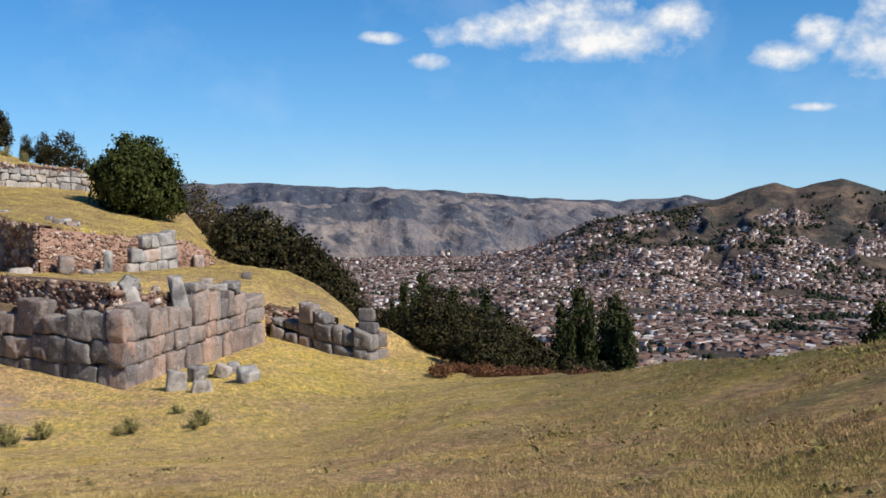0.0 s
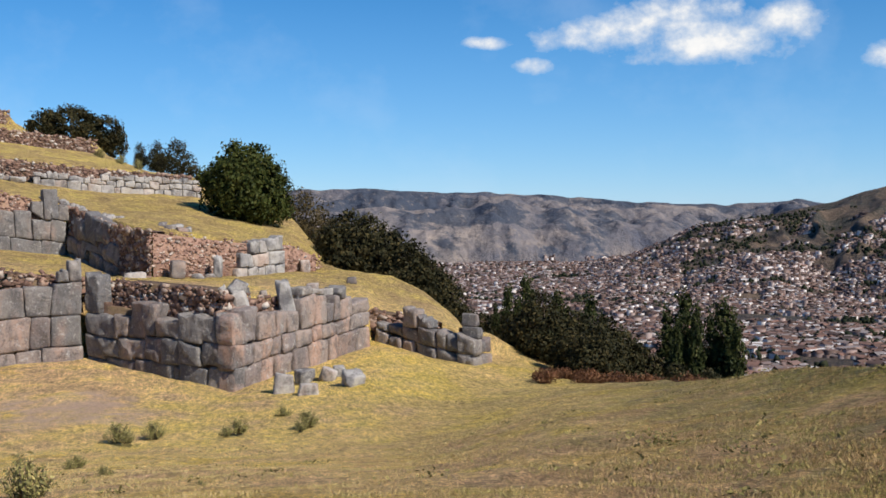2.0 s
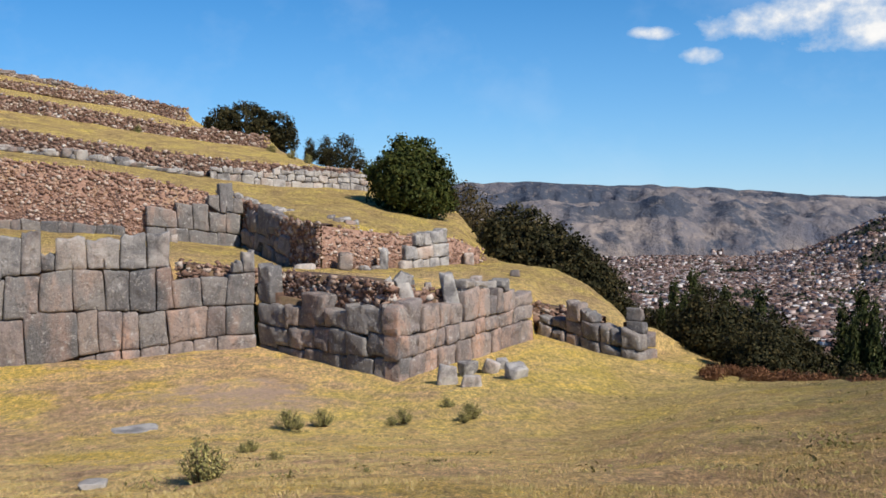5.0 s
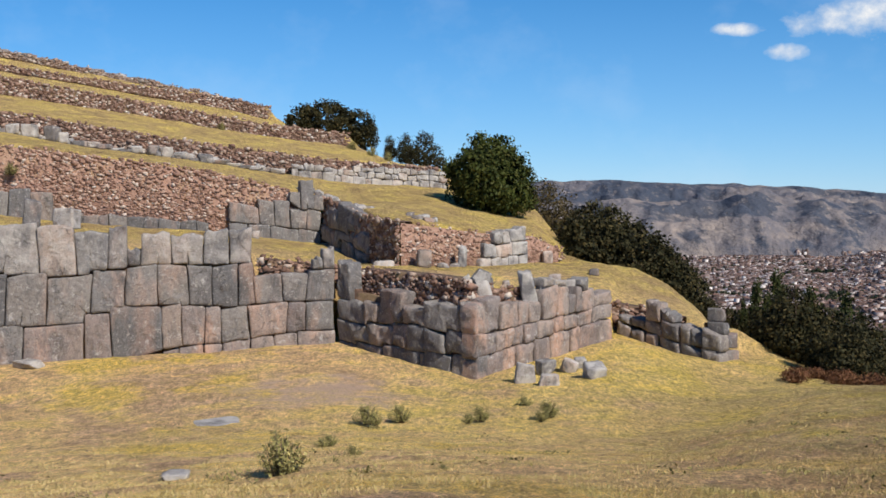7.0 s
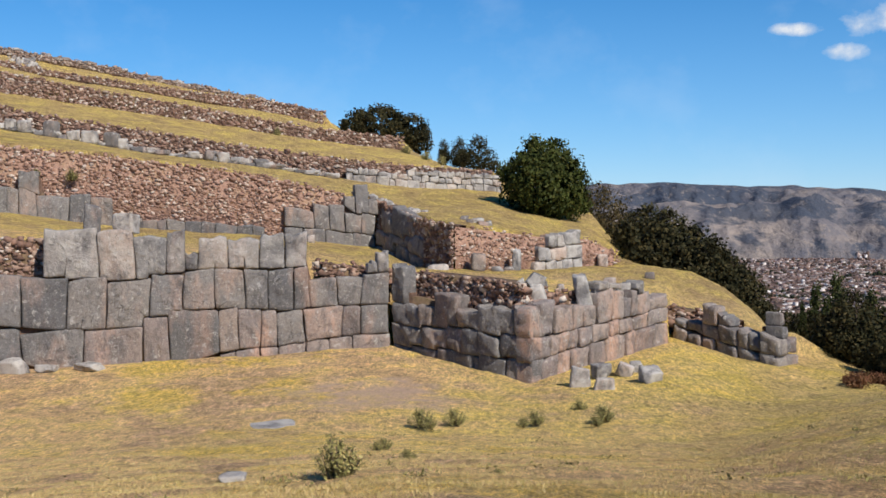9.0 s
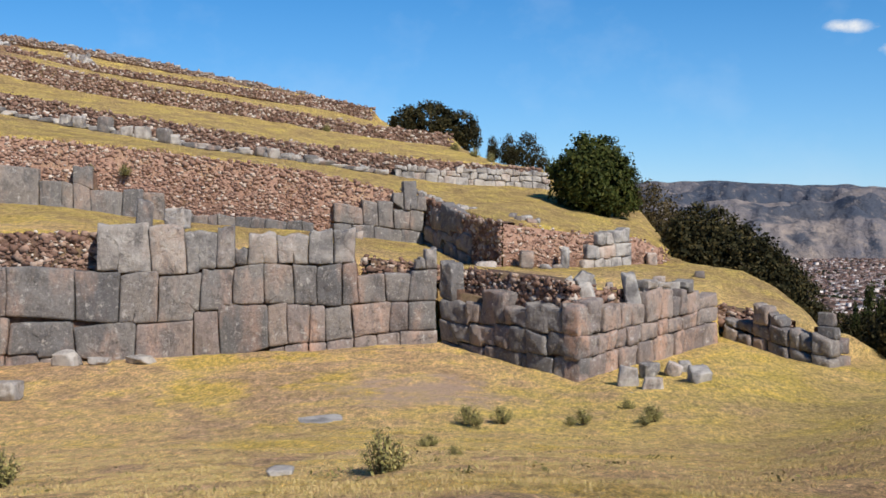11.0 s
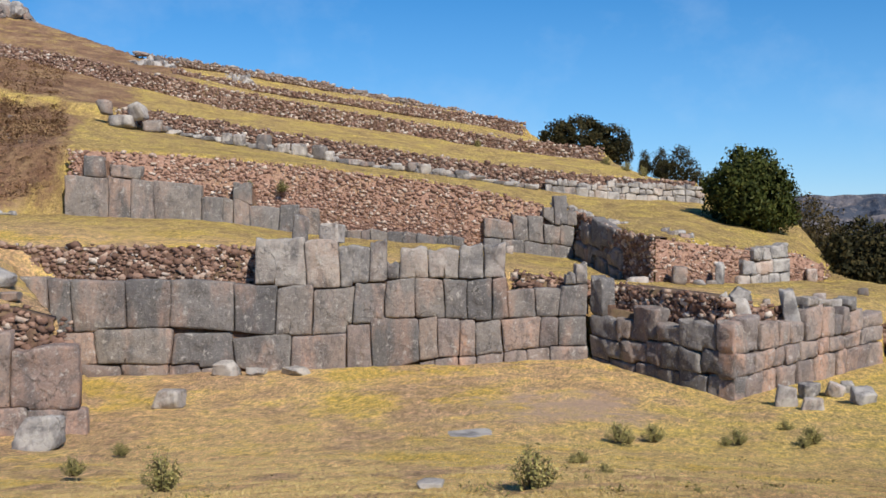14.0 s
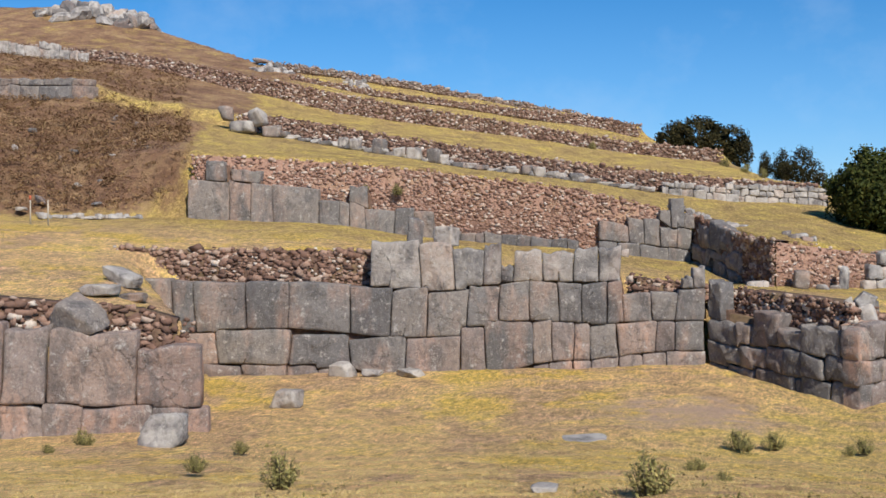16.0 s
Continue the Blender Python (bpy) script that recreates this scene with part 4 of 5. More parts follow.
# ---- loose stones ----
def boulder_mesh(w, d, h, seed, blocky=0.6, sub=4):
    """A broken block: the common inside of a few jittered planes, edges slightly worn."""
    bm = bmesh.new()
    bmesh.ops.create_icosphere(bm, subdivisions=sub, radius=1)
    off = Vector((seed * 3.7, seed * 1.3, seed * 7.1))
    rnd = random.Random(seed * 7 + 1)
    loose = 0.34 * (1.1 - blocky)
    planes = []
    for ax in range(3):
        for sg in (-1, 1):
            nrm = Vector([rnd.gauss(0, loose) for _ in range(3)])
            nrm[ax] += sg
            planes.append((nrm.normalized(), rnd.uniform(0.84, 1.0)))
    for _ in range(7):
        planes.append((Vector((rnd.gauss(0, 1), rnd.gauss(0, 1), rnd.gauss(0, 0.8))).normalized(), rnd.uniform(0.98, 1.22) + 0.25 * max(0.0, blocky - 0.6)))
    for v in bm.verts:
        q = v.co.normalized()
        t = sum(max(0.0, q.dot(nrm) / far) ** 36 for nrm, far in planes)
        p = q * t ** (-1 / 36)
        p *= 1 + 0.05 * noise.noise(p * 1.6 + off) + 0.035 * noise.noise(p * 4.5 + off) + 0.015 * noise.noise(p * 11 + off)
        v.co = (p.x * w / 2, p.y * d / 2, p.z * h / 2 + h / 2 * 0.93)
    me = bpy.data.meshes.new("boulder")
    bm.to_mesh(me)
    bm.free()
    me.shade_smooth()
    return me


def boulder(x, y, w, h, label, seed, mat=None, blocky=0.6, z=None, tilt=(0, 0), turn=None, d=None, group="", name="boulder", sink=0.06):
    me = boulder_mesh(w, d or w * 0.85, h, seed, blocky, 4 if y < 48 else 3)
    me.materials.append(mat or STONE_PALE)
    ob = new(name, me)
    rnd = random.Random(seed)
    ob.matrix_basis = pose(x, y, (ground_at(x, y) if z is None else z) - sink, tilt[0], tilt[1], rnd.uniform(-25, 25) if turn is None else turn)
    return tagged(ob, label, "boulder", group)


G1 = "blocks fallen before the salient"
boulder(3.86, 38.5, 0.74, 0.80, "upright pale grey block on the grass", 1, blocky=0.9, turn=10, tilt=(0, 4), group=G1)
boulder(4.84, 40.3, 0.62, 0.60, "rounded pale grey block fallen on the grass", 2, blocky=0.8, group=G1)
boulder(4.62, 37.5, 0.74, 0.55, "squared pale grey block lying on the grass", 3, blocky=0.95, turn=-5, group=G1)
boulder(5.60, 40.3, 0.60, 0.58, "tilted pale block resting on one corner", 4, blocky=0.8, tilt=(8, 20), group=G1)
boulder(6.15, 40.8, 0.48, 0.46, "small squared pale block on the grass", 5, blocky=0.9, group=G1)
boulder(6.38, 38.5, 0.74, 0.56, "faceted grey boulder set apart on the grass", 6, blocky=0.5, tilt=(0, -12), group=G1)
boulder(4.2, 37.0, 0.85, 0.14, "flat pale slab sunk in the grass", 7, blocky=0.8, d=0.7, name="slab", sink=0.06)
boulder(-5.39, 31.3, 1.45, 0.16, "flat grey slab lying in the plaza grass", 8, STONE_PALE, 0.7, d=1.5, name="slab", sink=0.085, turn=20)
boulder(-3.45, 16.5, 0.36, 0.10, "small flat pale stone in the grass", 9, blocky=0.6, d=0.5, name="slab", sink=0.04)
boulder(-16.5, 27.7, 1.15, 1.00, "large grey boulder before the near salient", 10, blocky=0.7, tilt=(0, -8))
boulder(-16.43, 35.4, 1.05, 0.66, "weathered grey boulder alone on the plaza", 11, blocky=0.5)
boulder(-17.3, 42.4, 0.95, 0.62, "grey block at the foot of the long wall", 12, blocky=0.8)
boulder(-16.1, 42.7, 0.75, 0.30, "low grey stone at the foot of the long wall", 13, blocky=0.7)
boulder(-14.6, 43.0, 0.95, 0.32, "low flat grey stone at the wall's foot", 14, blocky=0.7)
boulder(-24.4, 40.6, 0.9, 0.3, "low grey stone sunk beside the wall", 15, blocky=0.7)
boulder(-20.5, 29.3, 1.5, 1.05, "big grey boulder resting on the rubble bank", 16, STONE_DARK, 0.5, z=-1.6)
boulder(-22.0, 32.6, 1.25, 0.40, "flat grey slab on the grassy bank", 17, STONE_PALE, 0.8, d=1.0, name="slab")
boulder(-22.9, 35.3, 1.55, 0.50, "tilted grey slab on the grassy bank", 18, STONE_PALE, 0.8, d=1.0, tilt=(0, 14), name="slab")
boulder(-21.1, 33.2, 0.85, 0.28, "small grey slab on the grassy bank", 19, STONE, 0.8, name="slab")
boulder(-14.9, 44.45, 0.68, 1.25, "upright worn stone standing on the wall top", 20, STONE, 0.9, z=0.85, tilt=(0, 5), turn=20)
boulder(-13.55, 44.8, 0.98, 0.85, "pale rounded block sitting on the wall top", 21, blocky=0.85, z=0.85)
# leaning and broken slabs over the sunlit face
G2 = "broken blocks over the salient"
boulder(2.50, 42.5, 0.62, 0.62, "broken pale slab leaning over the salient", 22, blocky=0.75, z=-1.22, tilt=(0, 30), turn=0, d=0.5, group=G2)
boulder(2.92, 42.3, 0.58, 0.85, "broken pale slab leaning against another", 23, blocky=0.7, z=-1.88, tilt=(0, -28), turn=5, d=0.5, group=G2)
boulder(2.40, 42.7, 0.34, 1.15, "thin pale slab standing behind a broken one", 27, blocky=0.8, z=-1.95, tilt=(0, -20), turn=0, d=0.3, group=G2)
boulder(4.62, 43.5, 0.62, 1.50, "tall pale slab standing on the salient", 24, blocky=0.8, z=-2.15, tilt=(0, -9), turn=10, d=0.45, group=G2)
boulder(5.12, 43.9, 0.48, 0.95, "pale upright block standing on the salient", 28, blocky=0.85, z=-2.0, turn=20, group=G2)
boulder(5.75, 45.0, 0.5, 0.75, "pale squared block standing on the salient", 25, blocky=0.9, z=-1.65, group=G2)
boulder(6.3, 45.5, 0.6, 0.55, "pale block standing on the salient", 26, blocky=0.8, z=-1.75, group=G2)
for i in range(12):
    rnd = random.Random(300 + i)
    f = rnd.random()
    boulder(2.9 + 4.6 * f, 42.6 + 4.4 * f + rnd.uniform(0, 1.2), rnd.uniform(0.22, 0.45), rnd.uniform(0.18, 0.35), "small pale stone scattered on the terrace edge", 320 + i, blocky=0.6, group=G2)
# stones before the middle wall
boulder(0.62, 54.9, 0.75, 0.95, "squared reddish block before the red wall", 30, STONE, 0.95, turn=8)
boulder(2.55, 56.3, 0.42, 1.25, "slender pale upright stone by the red wall", 31, blocky=0.8)
boulder(1.55, 55.9, 0.55, 0.3, "low grey stone by the red wall", 32, blocky=0.6)
boulder(2.15, 56.2, 0.6, 0.32, "low dark grey stone by the red wall", 33, STONE, 0.6)
boulder(-1.35, 54.2, 1.1, 0.36, "flat pale stone below the dark rubble corner", 34, blocky=0.8)
boulder(7.3, 60.2, 0.58, 0.75, "pale block standing by the wall's end", 35, blocky=0.9)
boulder(9.05, 55.4, 0.52, 0.38, "dark box-shaped stone on the grassy slope", 36, STONE_DARK, 0.95)
boulder(-8.4, 61.0, 0.4, 0.5, "small pale stone by the grey wall", 37, blocky=0.7)
for i, (x, y) in enumerate([(0.2, 57.8), (0.5, 58.2), (0.9, 57.9), (1.2, 58.4), (-0.1, 58.6), (0.7, 58.8)]):
    boulder(x, y, 0.35 + 0.1 * (i % 3), 0.34 + 0.05 * (i % 2), "grey stone in a small heap above the red wall", 40 + i, STONE_PALE if i % 2 else STONE, 0.5, group="heap above the red wall")
for i in range(26):
    rnd = random.Random(70 + i)
    x = rnd.uniform(-6.8, -1.8)
    boulder(x, 65.2 - 1.1 * (x + 6) + rnd.uniform(-0.5, 1.8), rnd.uniform(0.25, 0.62), rnd.uniform(0.2, 0.42), "loose grey stone tumbled on the upper terrace", 100 + i, STONE_PALE if i % 3 else STONE, 0.55, group="tumbled stones on the upper terrace")


def line_at(k, th, off=0.0):
    a = LINES[k]
    r = np.interp(th, a[:, 0], a[:, 1]) + off
    return r * math.sin(radians(th)), r * math.cos(radians(th)), float(np.interp(th, a[:, 0], a[:, 2]))


# heading, width, height, squareness of the old footing stones along the third wall
FOOTING = [(-27.9, 0.95, 1.05, 0.4), (-26.4, 1.35, 1.15, 0.5), (-27.1, 1.75, 0.9, 0.8), (-25.7, 1.4, 0.85, 0.9), (-22.1, 0.65, 0.85, 0.9), (-21.5, 0.9, 0.9, 0.9), (-20.3, 1.0, 1.2, 0.95), (-19.3, 0.9, 0.8, 0.8),
           (-18.5, 1.05, 0.95, 0.85), (-17.5, 1.0, 1.1, 0.95), (-17.0, 0.7, 0.85, 0.8), (-13.6, 0.9, 0.6, 0.6), (-12.8, 0.9, 0.75, 0.6), (-12.2, 1.0, 0.7, 0.6), (-11.5, 0.9, 0.6, 0.6), (-10.3, 1.05, 0.65, 0.5), (-7.6, 0.7, 0.5, 0.5), (-6.8, 0.9, 0.45, 0.5)]
for i, (th, w, h, sq) in enumerate(FOOTING):
    x, y, z = line_at(2, th, -1.4 if i < 4 else -0.9)
    boulder(x, y, w, h, "squared grey footing stone below rubble" if sq > 0.75 else "rounded grey footing stone below rubble", 140 + i, STONE_PALE if i % 3 else STONE, sq, z=ground_at(x, y) + (0.72 if i < 2 else 0.0), group="footing stones of the third wall", sink=0.1)
for i in range(34):
    rnd = random.Random(500 + i)
    x, y, z = line_at(2, -25.2 + i * 0.56, -0.75)
    boulder(x, y, rnd.uniform(0.7, 1.3), rnd.uniform(0.22, 0.45), "low flat grey stone edging the terrace", 520 + i, STONE_PALE if i % 2 else STONE, 0.8, turn=8, group="low edging stones")
for i in range(30):
    rnd = random.Random(600 + i)
    th = -26.6 + i * 0.62 + rnd.uniform(-0.3, 0.3)
    x, y, z = line_at(5, th, 0.2)
    boulder(x, y, rnd.uniform(0.6, 1.7), rnd.uniform(0.25, 0.55), "weathered pale rock on the skyline wall", 620 + i, STONE_PALE if i % 4 == 0 else STONE, 0.5, z=float(np.interp(th, LINES[5][:, 0], LINES[5][:, 3])) - 0.1, group="rocks along the skyline")
for i in range(16):
    rnd = random.Random(700 + i)
    th, r = rnd.uniform(-38, -30.5), rnd.uniform(66, 84)
    boulder(r * math.sin(radians(th)), r * math.cos(radians(th)), rnd.uniform(0.2, 0.7), rnd.uniform(0.15, 0.45), "grey stone half buried in the brown bank", 720 + i, STONE_PALE if i % 2 else STONE, 0.5, group="stones in the brown bank")
for i in range(14):
    rnd = random.Random(800 + i)
    th = -36.6 + i * 0.32
    boulder(66.5 * math.sin(radians(th)), 66.5 * math.cos(radians(th)), rnd.uniform(0.3, 0.9), rnd.uniform(0.15, 0.4), "pale stone in a row below the bank", 820 + i, STONE_PALE, 0.5, group="row of stones below the bank")


def outcrop(th, r, wide, tall, seed):
    rnd = random.Random(seed)
    base = thing("rock_outcrop", "jagged grey rock outcrop on the hilltop", "rock", "hilltop rocks")
    for i in range(20):
        a = th + (i % 10 - 4.5 + rnd.uniform(-0.5, 0.5)) / 10 * math.degrees(wide / r)
        k = 1 - abs(i % 10 - 4.5) / 6
        w = wide * rnd.uniform(0.14, 0.30)
        me = boulder_mesh(w * 0.9, w, tall * (0.3 + 0.6 * k * rnd.uniform(0.4, 1.3)), seed + i, 0.3, 2)
        me.shade_flat()
        me.materials.append(STONE_PALE if i % 3 else STONE)
        ob = new("rock", me)
        ob.parent = base
        q = r + rnd.uniform(-2, 2)
        x, y = q * math.sin(radians(a)), q * math.cos(radians(a))
        ob.matrix_basis = pose(x, y, land(a, q) - 0.35, rnd.uniform(-20, 20), rnd.uniform(-22, 22), rnd.uniform(0, 180))


outcrop(-34.6, 141, 10.0, 2.6, 31)
outcrop(-32.0, 138, 8.5, 2.3, 57)
outcrop(-25.6, 118, 4.0, 1.2, 83)
outcrop(-21.5, 113, 2.6, 1.2, 91)
for i, (th, r) in enumerate([(-37.2, 62.5), (-36.4, 62.0)]):
    m = Mat("weathered_wood", 0.9)
    mat = m.done(m.ramp(m.noise(9, 4, 0.6, (1, 1, 0.2)), (0.3, (0.32, 0.28, 0.22)), (0.7, (0.55, 0.5, 0.42))))
    bm = bmesh.new()
    bmesh.ops.create_cone(bm, cap_ends=True, segments=8, radius1=0.04, radius2=0.032, depth=1.4, matrix=Matrix.Translation((0, 0, 0.6)))
    post = thing("post", "thin pale wooden post standing in the grass", "post", "posts on the terrace", at=(r * math.sin(radians(th)), r * math.cos(radians(th)), land(th, r)))
    part("shaft", bm, mat, post)
    if i == 0:
        bm = bmesh.new()
        bmesh.ops.create_cone(bm, cap_ends=True, segments=8, radius1=0.06, radius2=0.06, depth=0.22, matrix=Matrix.Translation((0, 0, 1.38)))
        red = Mat("faded_red_paint", 0.6)
        part("cap", bm, red.done(red.mix(red.noise(20), (0.45, 0.08, 0.04), (0.55, 0.16, 0.08))), post, "faded red cap")


# ---- plants ----
def leaf_mat(name, dark, light, third):
    m = Mat(name, 0.6)
    m.bsdf.inputs["Specular IOR Level"].default_value = 0.08
    c = m.ramp(m.island, (0.0, dark), (0.6, light), (1.0, third))
    c = m.mix(m.span(m.noise(0.7, 3), 0.42, 0.62, 0, 0.5), c, dark)
    return m.done(c)


def bark_mat():
    m = Mat("bark", 0.95)
    return m.done(m.ramp(m.noise(9, 5, 0.7, (1, 1, 0.3)), (0.3, (0.05, 0.038, 0.028)), (0.7, (0.16, 0.125, 0.095))), m.noise(14, 5), 0.8, 0.03)


BARK = bark_mat()
LEAF_GREEN = leaf_mat("fresh_leaves", (0.020, 0.028, 0.008), (0.052, 0.066, 0.015), (0.11, 0.108, 0.03))
LEAF_DARK = leaf_mat("dark_leaves", (0.015, 0.016, 0.008), (0.040, 0.038, 0.016), (0.092, 0.070, 0.028))
LEAF_CONIFER = leaf_mat("conifer_needles", (0.017, 0.024, 0.009), (0.042, 0.054, 0.018), (0.10, 0.10, 0.032))
LEAF_DRY = leaf_mat("dry_brown_leaves", (0.07, 0.032, 0.018), (0.16, 0.07, 0.035), (0.24, 0.13, 0.06))
LEAF_SAGE = leaf_mat("sage_leaves", (0.15, 0.14, 0.05), (0.29, 0.26, 0.095), (0.44, 0.37, 0.15))


def leaves(centres, normals, size, rnd):
    """Leaf blades as arrays: pointed quads set about the given points."""
    n = len(centres)
    a = rnd.normal(size=(n, 3)) * 0.6 + normals
    a /= np.linalg.norm(a, axis=1)[:, None]
    b = np.cross(a, rnd.normal(size=(n, 3)))
    b /= np.linalg.norm(b, axis=1)[:, None]
    s = size * (0.6 + 0.8 * rnd.random((n, 1)))
    c = np.cross(a, b)
    V = np.stack([centres - b * s, centres + c * s * 0.5, centres + b * s, centres - c * s * 0.5], 1).reshape(-1, 3)
    return V, np.arange(n * 4).reshape(-1, 4)


def crown_points(lobes, count, rnd, clump=0.25, per=14):
    """Points in clumps over the skins of lobes (x, y, z, rx, ry, rz)."""
    lobes = np.array(lobes, float)
    k = rnd.choice(len(lobes), count // per, p=(lobes[:, 3] * lobes[:, 5]) / (lobes[:, 3] * lobes[:, 5]).sum())
    d = rnd.normal(size=(len(k), 3))
    d /= np.linalg.norm(d, axis=1)[:, None]
    c = lobes[k, :3] + d * lobes[k, 3:] * (0.80 + 0.28 * rnd.random((len(k), 1)))
    P = np.repeat(c, per, 0) + np.clip(rnd.normal(size=(len(k) * per, 3)), -1.5, 1.5) * clump * np.repeat(0.5 + rnd.random((len(k), 1)), per, 0)
    return P, np.repeat(d, per, 0)


def limb(bm, a, b, r0, r1, seg=6):
    a, b = Vector(a), Vector(b)
    q = (b - a).to_track_quat("Z", "Y").to_matrix().to_4x4()
    bmesh.ops.create_cone(bm, cap_ends=True, segments=seg, radius1=r0, radius2=r1, depth=(b - a).length, matrix=Matrix.Translation((a + b) / 2) @ q)


def woody(name, label, category, lobes, count, size, mat, seed, trunk=0.15, clump=0.25, group="", per=14, reach=0.85):
    """A tree or bush: trunk and limbs, and a crown of many leaves over lobes."""
    rnd = np.random.default_rng(seed)
    t = thing(name, label, category, group)
    bm = bmesh.new()
    low = min(l[2] - l[5] for l in lobes)
    fork = max(0.3, low + 0.25 * (max(l[2] for l in lobes) - low))
    limb(bm, (0, 0, -0.4), (0.05, 0, fork), trunk, trunk * 0.7, 8)
    for l in lobes:
        end = np.array(l[:3]) + (rnd.random(3) - 0.5) * np.array(l[3:]) * 0.4
        limb(bm, (0.05, 0, fork * 0.9), end, trunk * 0.5, trunk * 0.2)
        for _ in range(4):
            d = rnd.normal(size=3)
            d[2] = abs(d[2])
            d /= np.linalg.norm(d)
            limb(bm, end, np.array(l[:3]) + d * np.array(l[3:]) * reach, trunk * 0.2, trunk * 0.05, 4)
    part("trunk", bm, BARK, t)
    P, D = crown_points(lobes, count, rnd, clump, per)
    V, F = leaves(P, D, size, rnd)
    ob = new("crown", mesh_np("crown", V, F, [mat]))
    ob.parent = t
    return t


def put(t, th, r, scale=1.0, turn=0.0, dz=0.0, copy=True):
    x, y = r * math.sin(radians(th)), r * math.cos(radians(th))
    m = pose(x, y, land(th, r) + dz, 0, 0, turn)
    if copy:
        t = copy_thing(t, m)
    t.matrix_basis = m
    t.scale = (scale, scale, scale) if isinstance(scale, (int, float)) else scale
    return t


broad = woody("broad_tree", "dense round green broadleaf tree on the slope", "tree",
              [(0, 0, 2.5, 2.5, 2.4, 2.2), (-1.3, 0, 2.2, 1.5, 1.6, 1.6), (1.3, 0.2, 1.7, 1.5, 1.6, 1.6), (0.3, -1.2, 1.5, 1.9, 1.3, 1.4), (0, 0, 3.7, 1.8, 1.7, 1.25), (1.6, -0.4, 0.9, 1.1, 1.1, 1.0), (-0.5, -1.0, 2.8, 1.5, 1.3, 1.3), (0, 0, 2.3, 1.7, 1.7, 1.7)], 26000, 0.12, LEAF_GREEN, 5, 0.22, 0.20, per=36)
put(broad, 3.95, 72.0, 1.0, 0, -0.25, copy=False)
oak = woody("dark_tree", "dark dense evergreen tree on the skyline", "tree",
            [(0, 0, 2.9, 2.3, 2.0, 1.9), (2.3, 0, 2.2, 1.9, 1.8, 1.8), (-1.9, 0, 2.9, 1.6, 1.6, 1.5), (3.2, 0, 1.2, 1.3, 1.3, 1.2)], 15000, 0.14, LEAF_DARK, 6, 0.22, 0.22, per=36)
put(oak, -4.3, 101, (1.0, 1.0, 0.86), 0, -0.75, copy=False)
twiggy = woody("sparse_bush", "sparse half-bare bush on the terrace edge", "bush", [(0, 0, 2.2, 0.8, 0.8, 1.9), (0.9, 0, 1.5, 0.8, 0.7, 1.2), (-0.9, 0.1, 1.6, 0.8, 0.7, 1.2)], 3800, 0.11, LEAF_DARK, 7, 0.10, 0.2, "sparse bushes", 14, 1.05)
put(twiggy, 0.65, 92, (0.9, 0.9, 0.78), 0, 0.1, copy=False)
for th, r, s, a in ((-0.3, 94, 0.62, 60), (1.5, 93, 0.62, 140), (2.2, 91, 0.55, 200), (-1.1, 95, 0.5, 260)):
    put(twiggy, th, r, s, a, 0.1)
scrub = woody("scrub_bush", "dark green thorny bush crowding the slope", "bush",
              [(0, 0, 1.9, 1.5, 1.5, 1.7), (1.1, 0.3, 1.4, 1.2, 1.2, 1.2), (-1.1, -0.2, 1.4, 1.2, 1.2, 1.2), (0.3, -0.8, 0.9, 1.5, 1.1, 0.9), (0.2, 0, 3.1, 0.7, 0.7, 0.9)], 8000, 0.115, LEAF_DARK, 8, 0.14, 0.24, "bushes on the slope", 28, 1.1)
put(scrub, 10.2, 66, 1.15, 0, 0.0, copy=False)
for th, r, s, a in ((9.1, 70, 1.2, 40), (11.3, 65, 1.1, 90), (12.2, 63, 0.95, 150), (13.0, 62, 0.85, 220), (10.8, 70, 1.25, 300), (12.6, 67, 1.0, 20), (13.8, 61, 0.8, 75), (8.3, 75, 1.0, 130)):
    put(scrub, th, r, s, a, -0.2)
brush = woody("brown_bush", "brownish half-dry bush beside the round tree", "bush", [(0, 0, 1.8, 1.4, 1.4, 1.8), (0.9, 0.2, 1.3, 1.1, 1.1, 1.2), (-0.8, 0, 1.2, 1.0, 1.0, 1.1)], 2600, 0.10, leaf_mat("mixed_dry_leaves", (0.03, 0.026, 0.014), (0.07, 0.055, 0.025), (0.14, 0.10, 0.045)), 9, 0.13, 0.22, "half-dry bushes", 10, 1.1)
put(brush, 7.0, 79, 1.2, 0, -0.4, copy=False)
for th, r, s, a in ((7.8, 77, 1.15, 80), (6.3, 82, 1.1, 150), (8.5, 74, 0.9, 220)):
    put(brush, th, r, s, a, -0.3)
for th, r, s, a in ((14.9, 62, 1.1, 10), (15.8, 61, 1.1, 60), (16.6, 60, 1.15, 120), (17.3, 58, 1.1, 200), (18.0, 58, 1.1, 250), (18.6, 54, 1.05, 100), (19.0, 52, 1.1, 320), (19.8, 54, 1.15, 180), (20.6, 52, 1.1, 45),
                    (21.4, 53, 1.2, 95), (22.2, 51, 1.15, 275), (23.0, 52, 1.2, 10), (20.4, 48.5, 0.75, 70), (21.8, 47, 0.9, 15), (23.8, 50, 0.9, 205), (28.6, 52, 0.9, 60), (29.3, 50, 0.8, 160), (25.6, 50, 0.8, 100), (27.2, 50, 0.9, 10)):
    put(scrub, th, r, s * 0.68, a, 0.1)
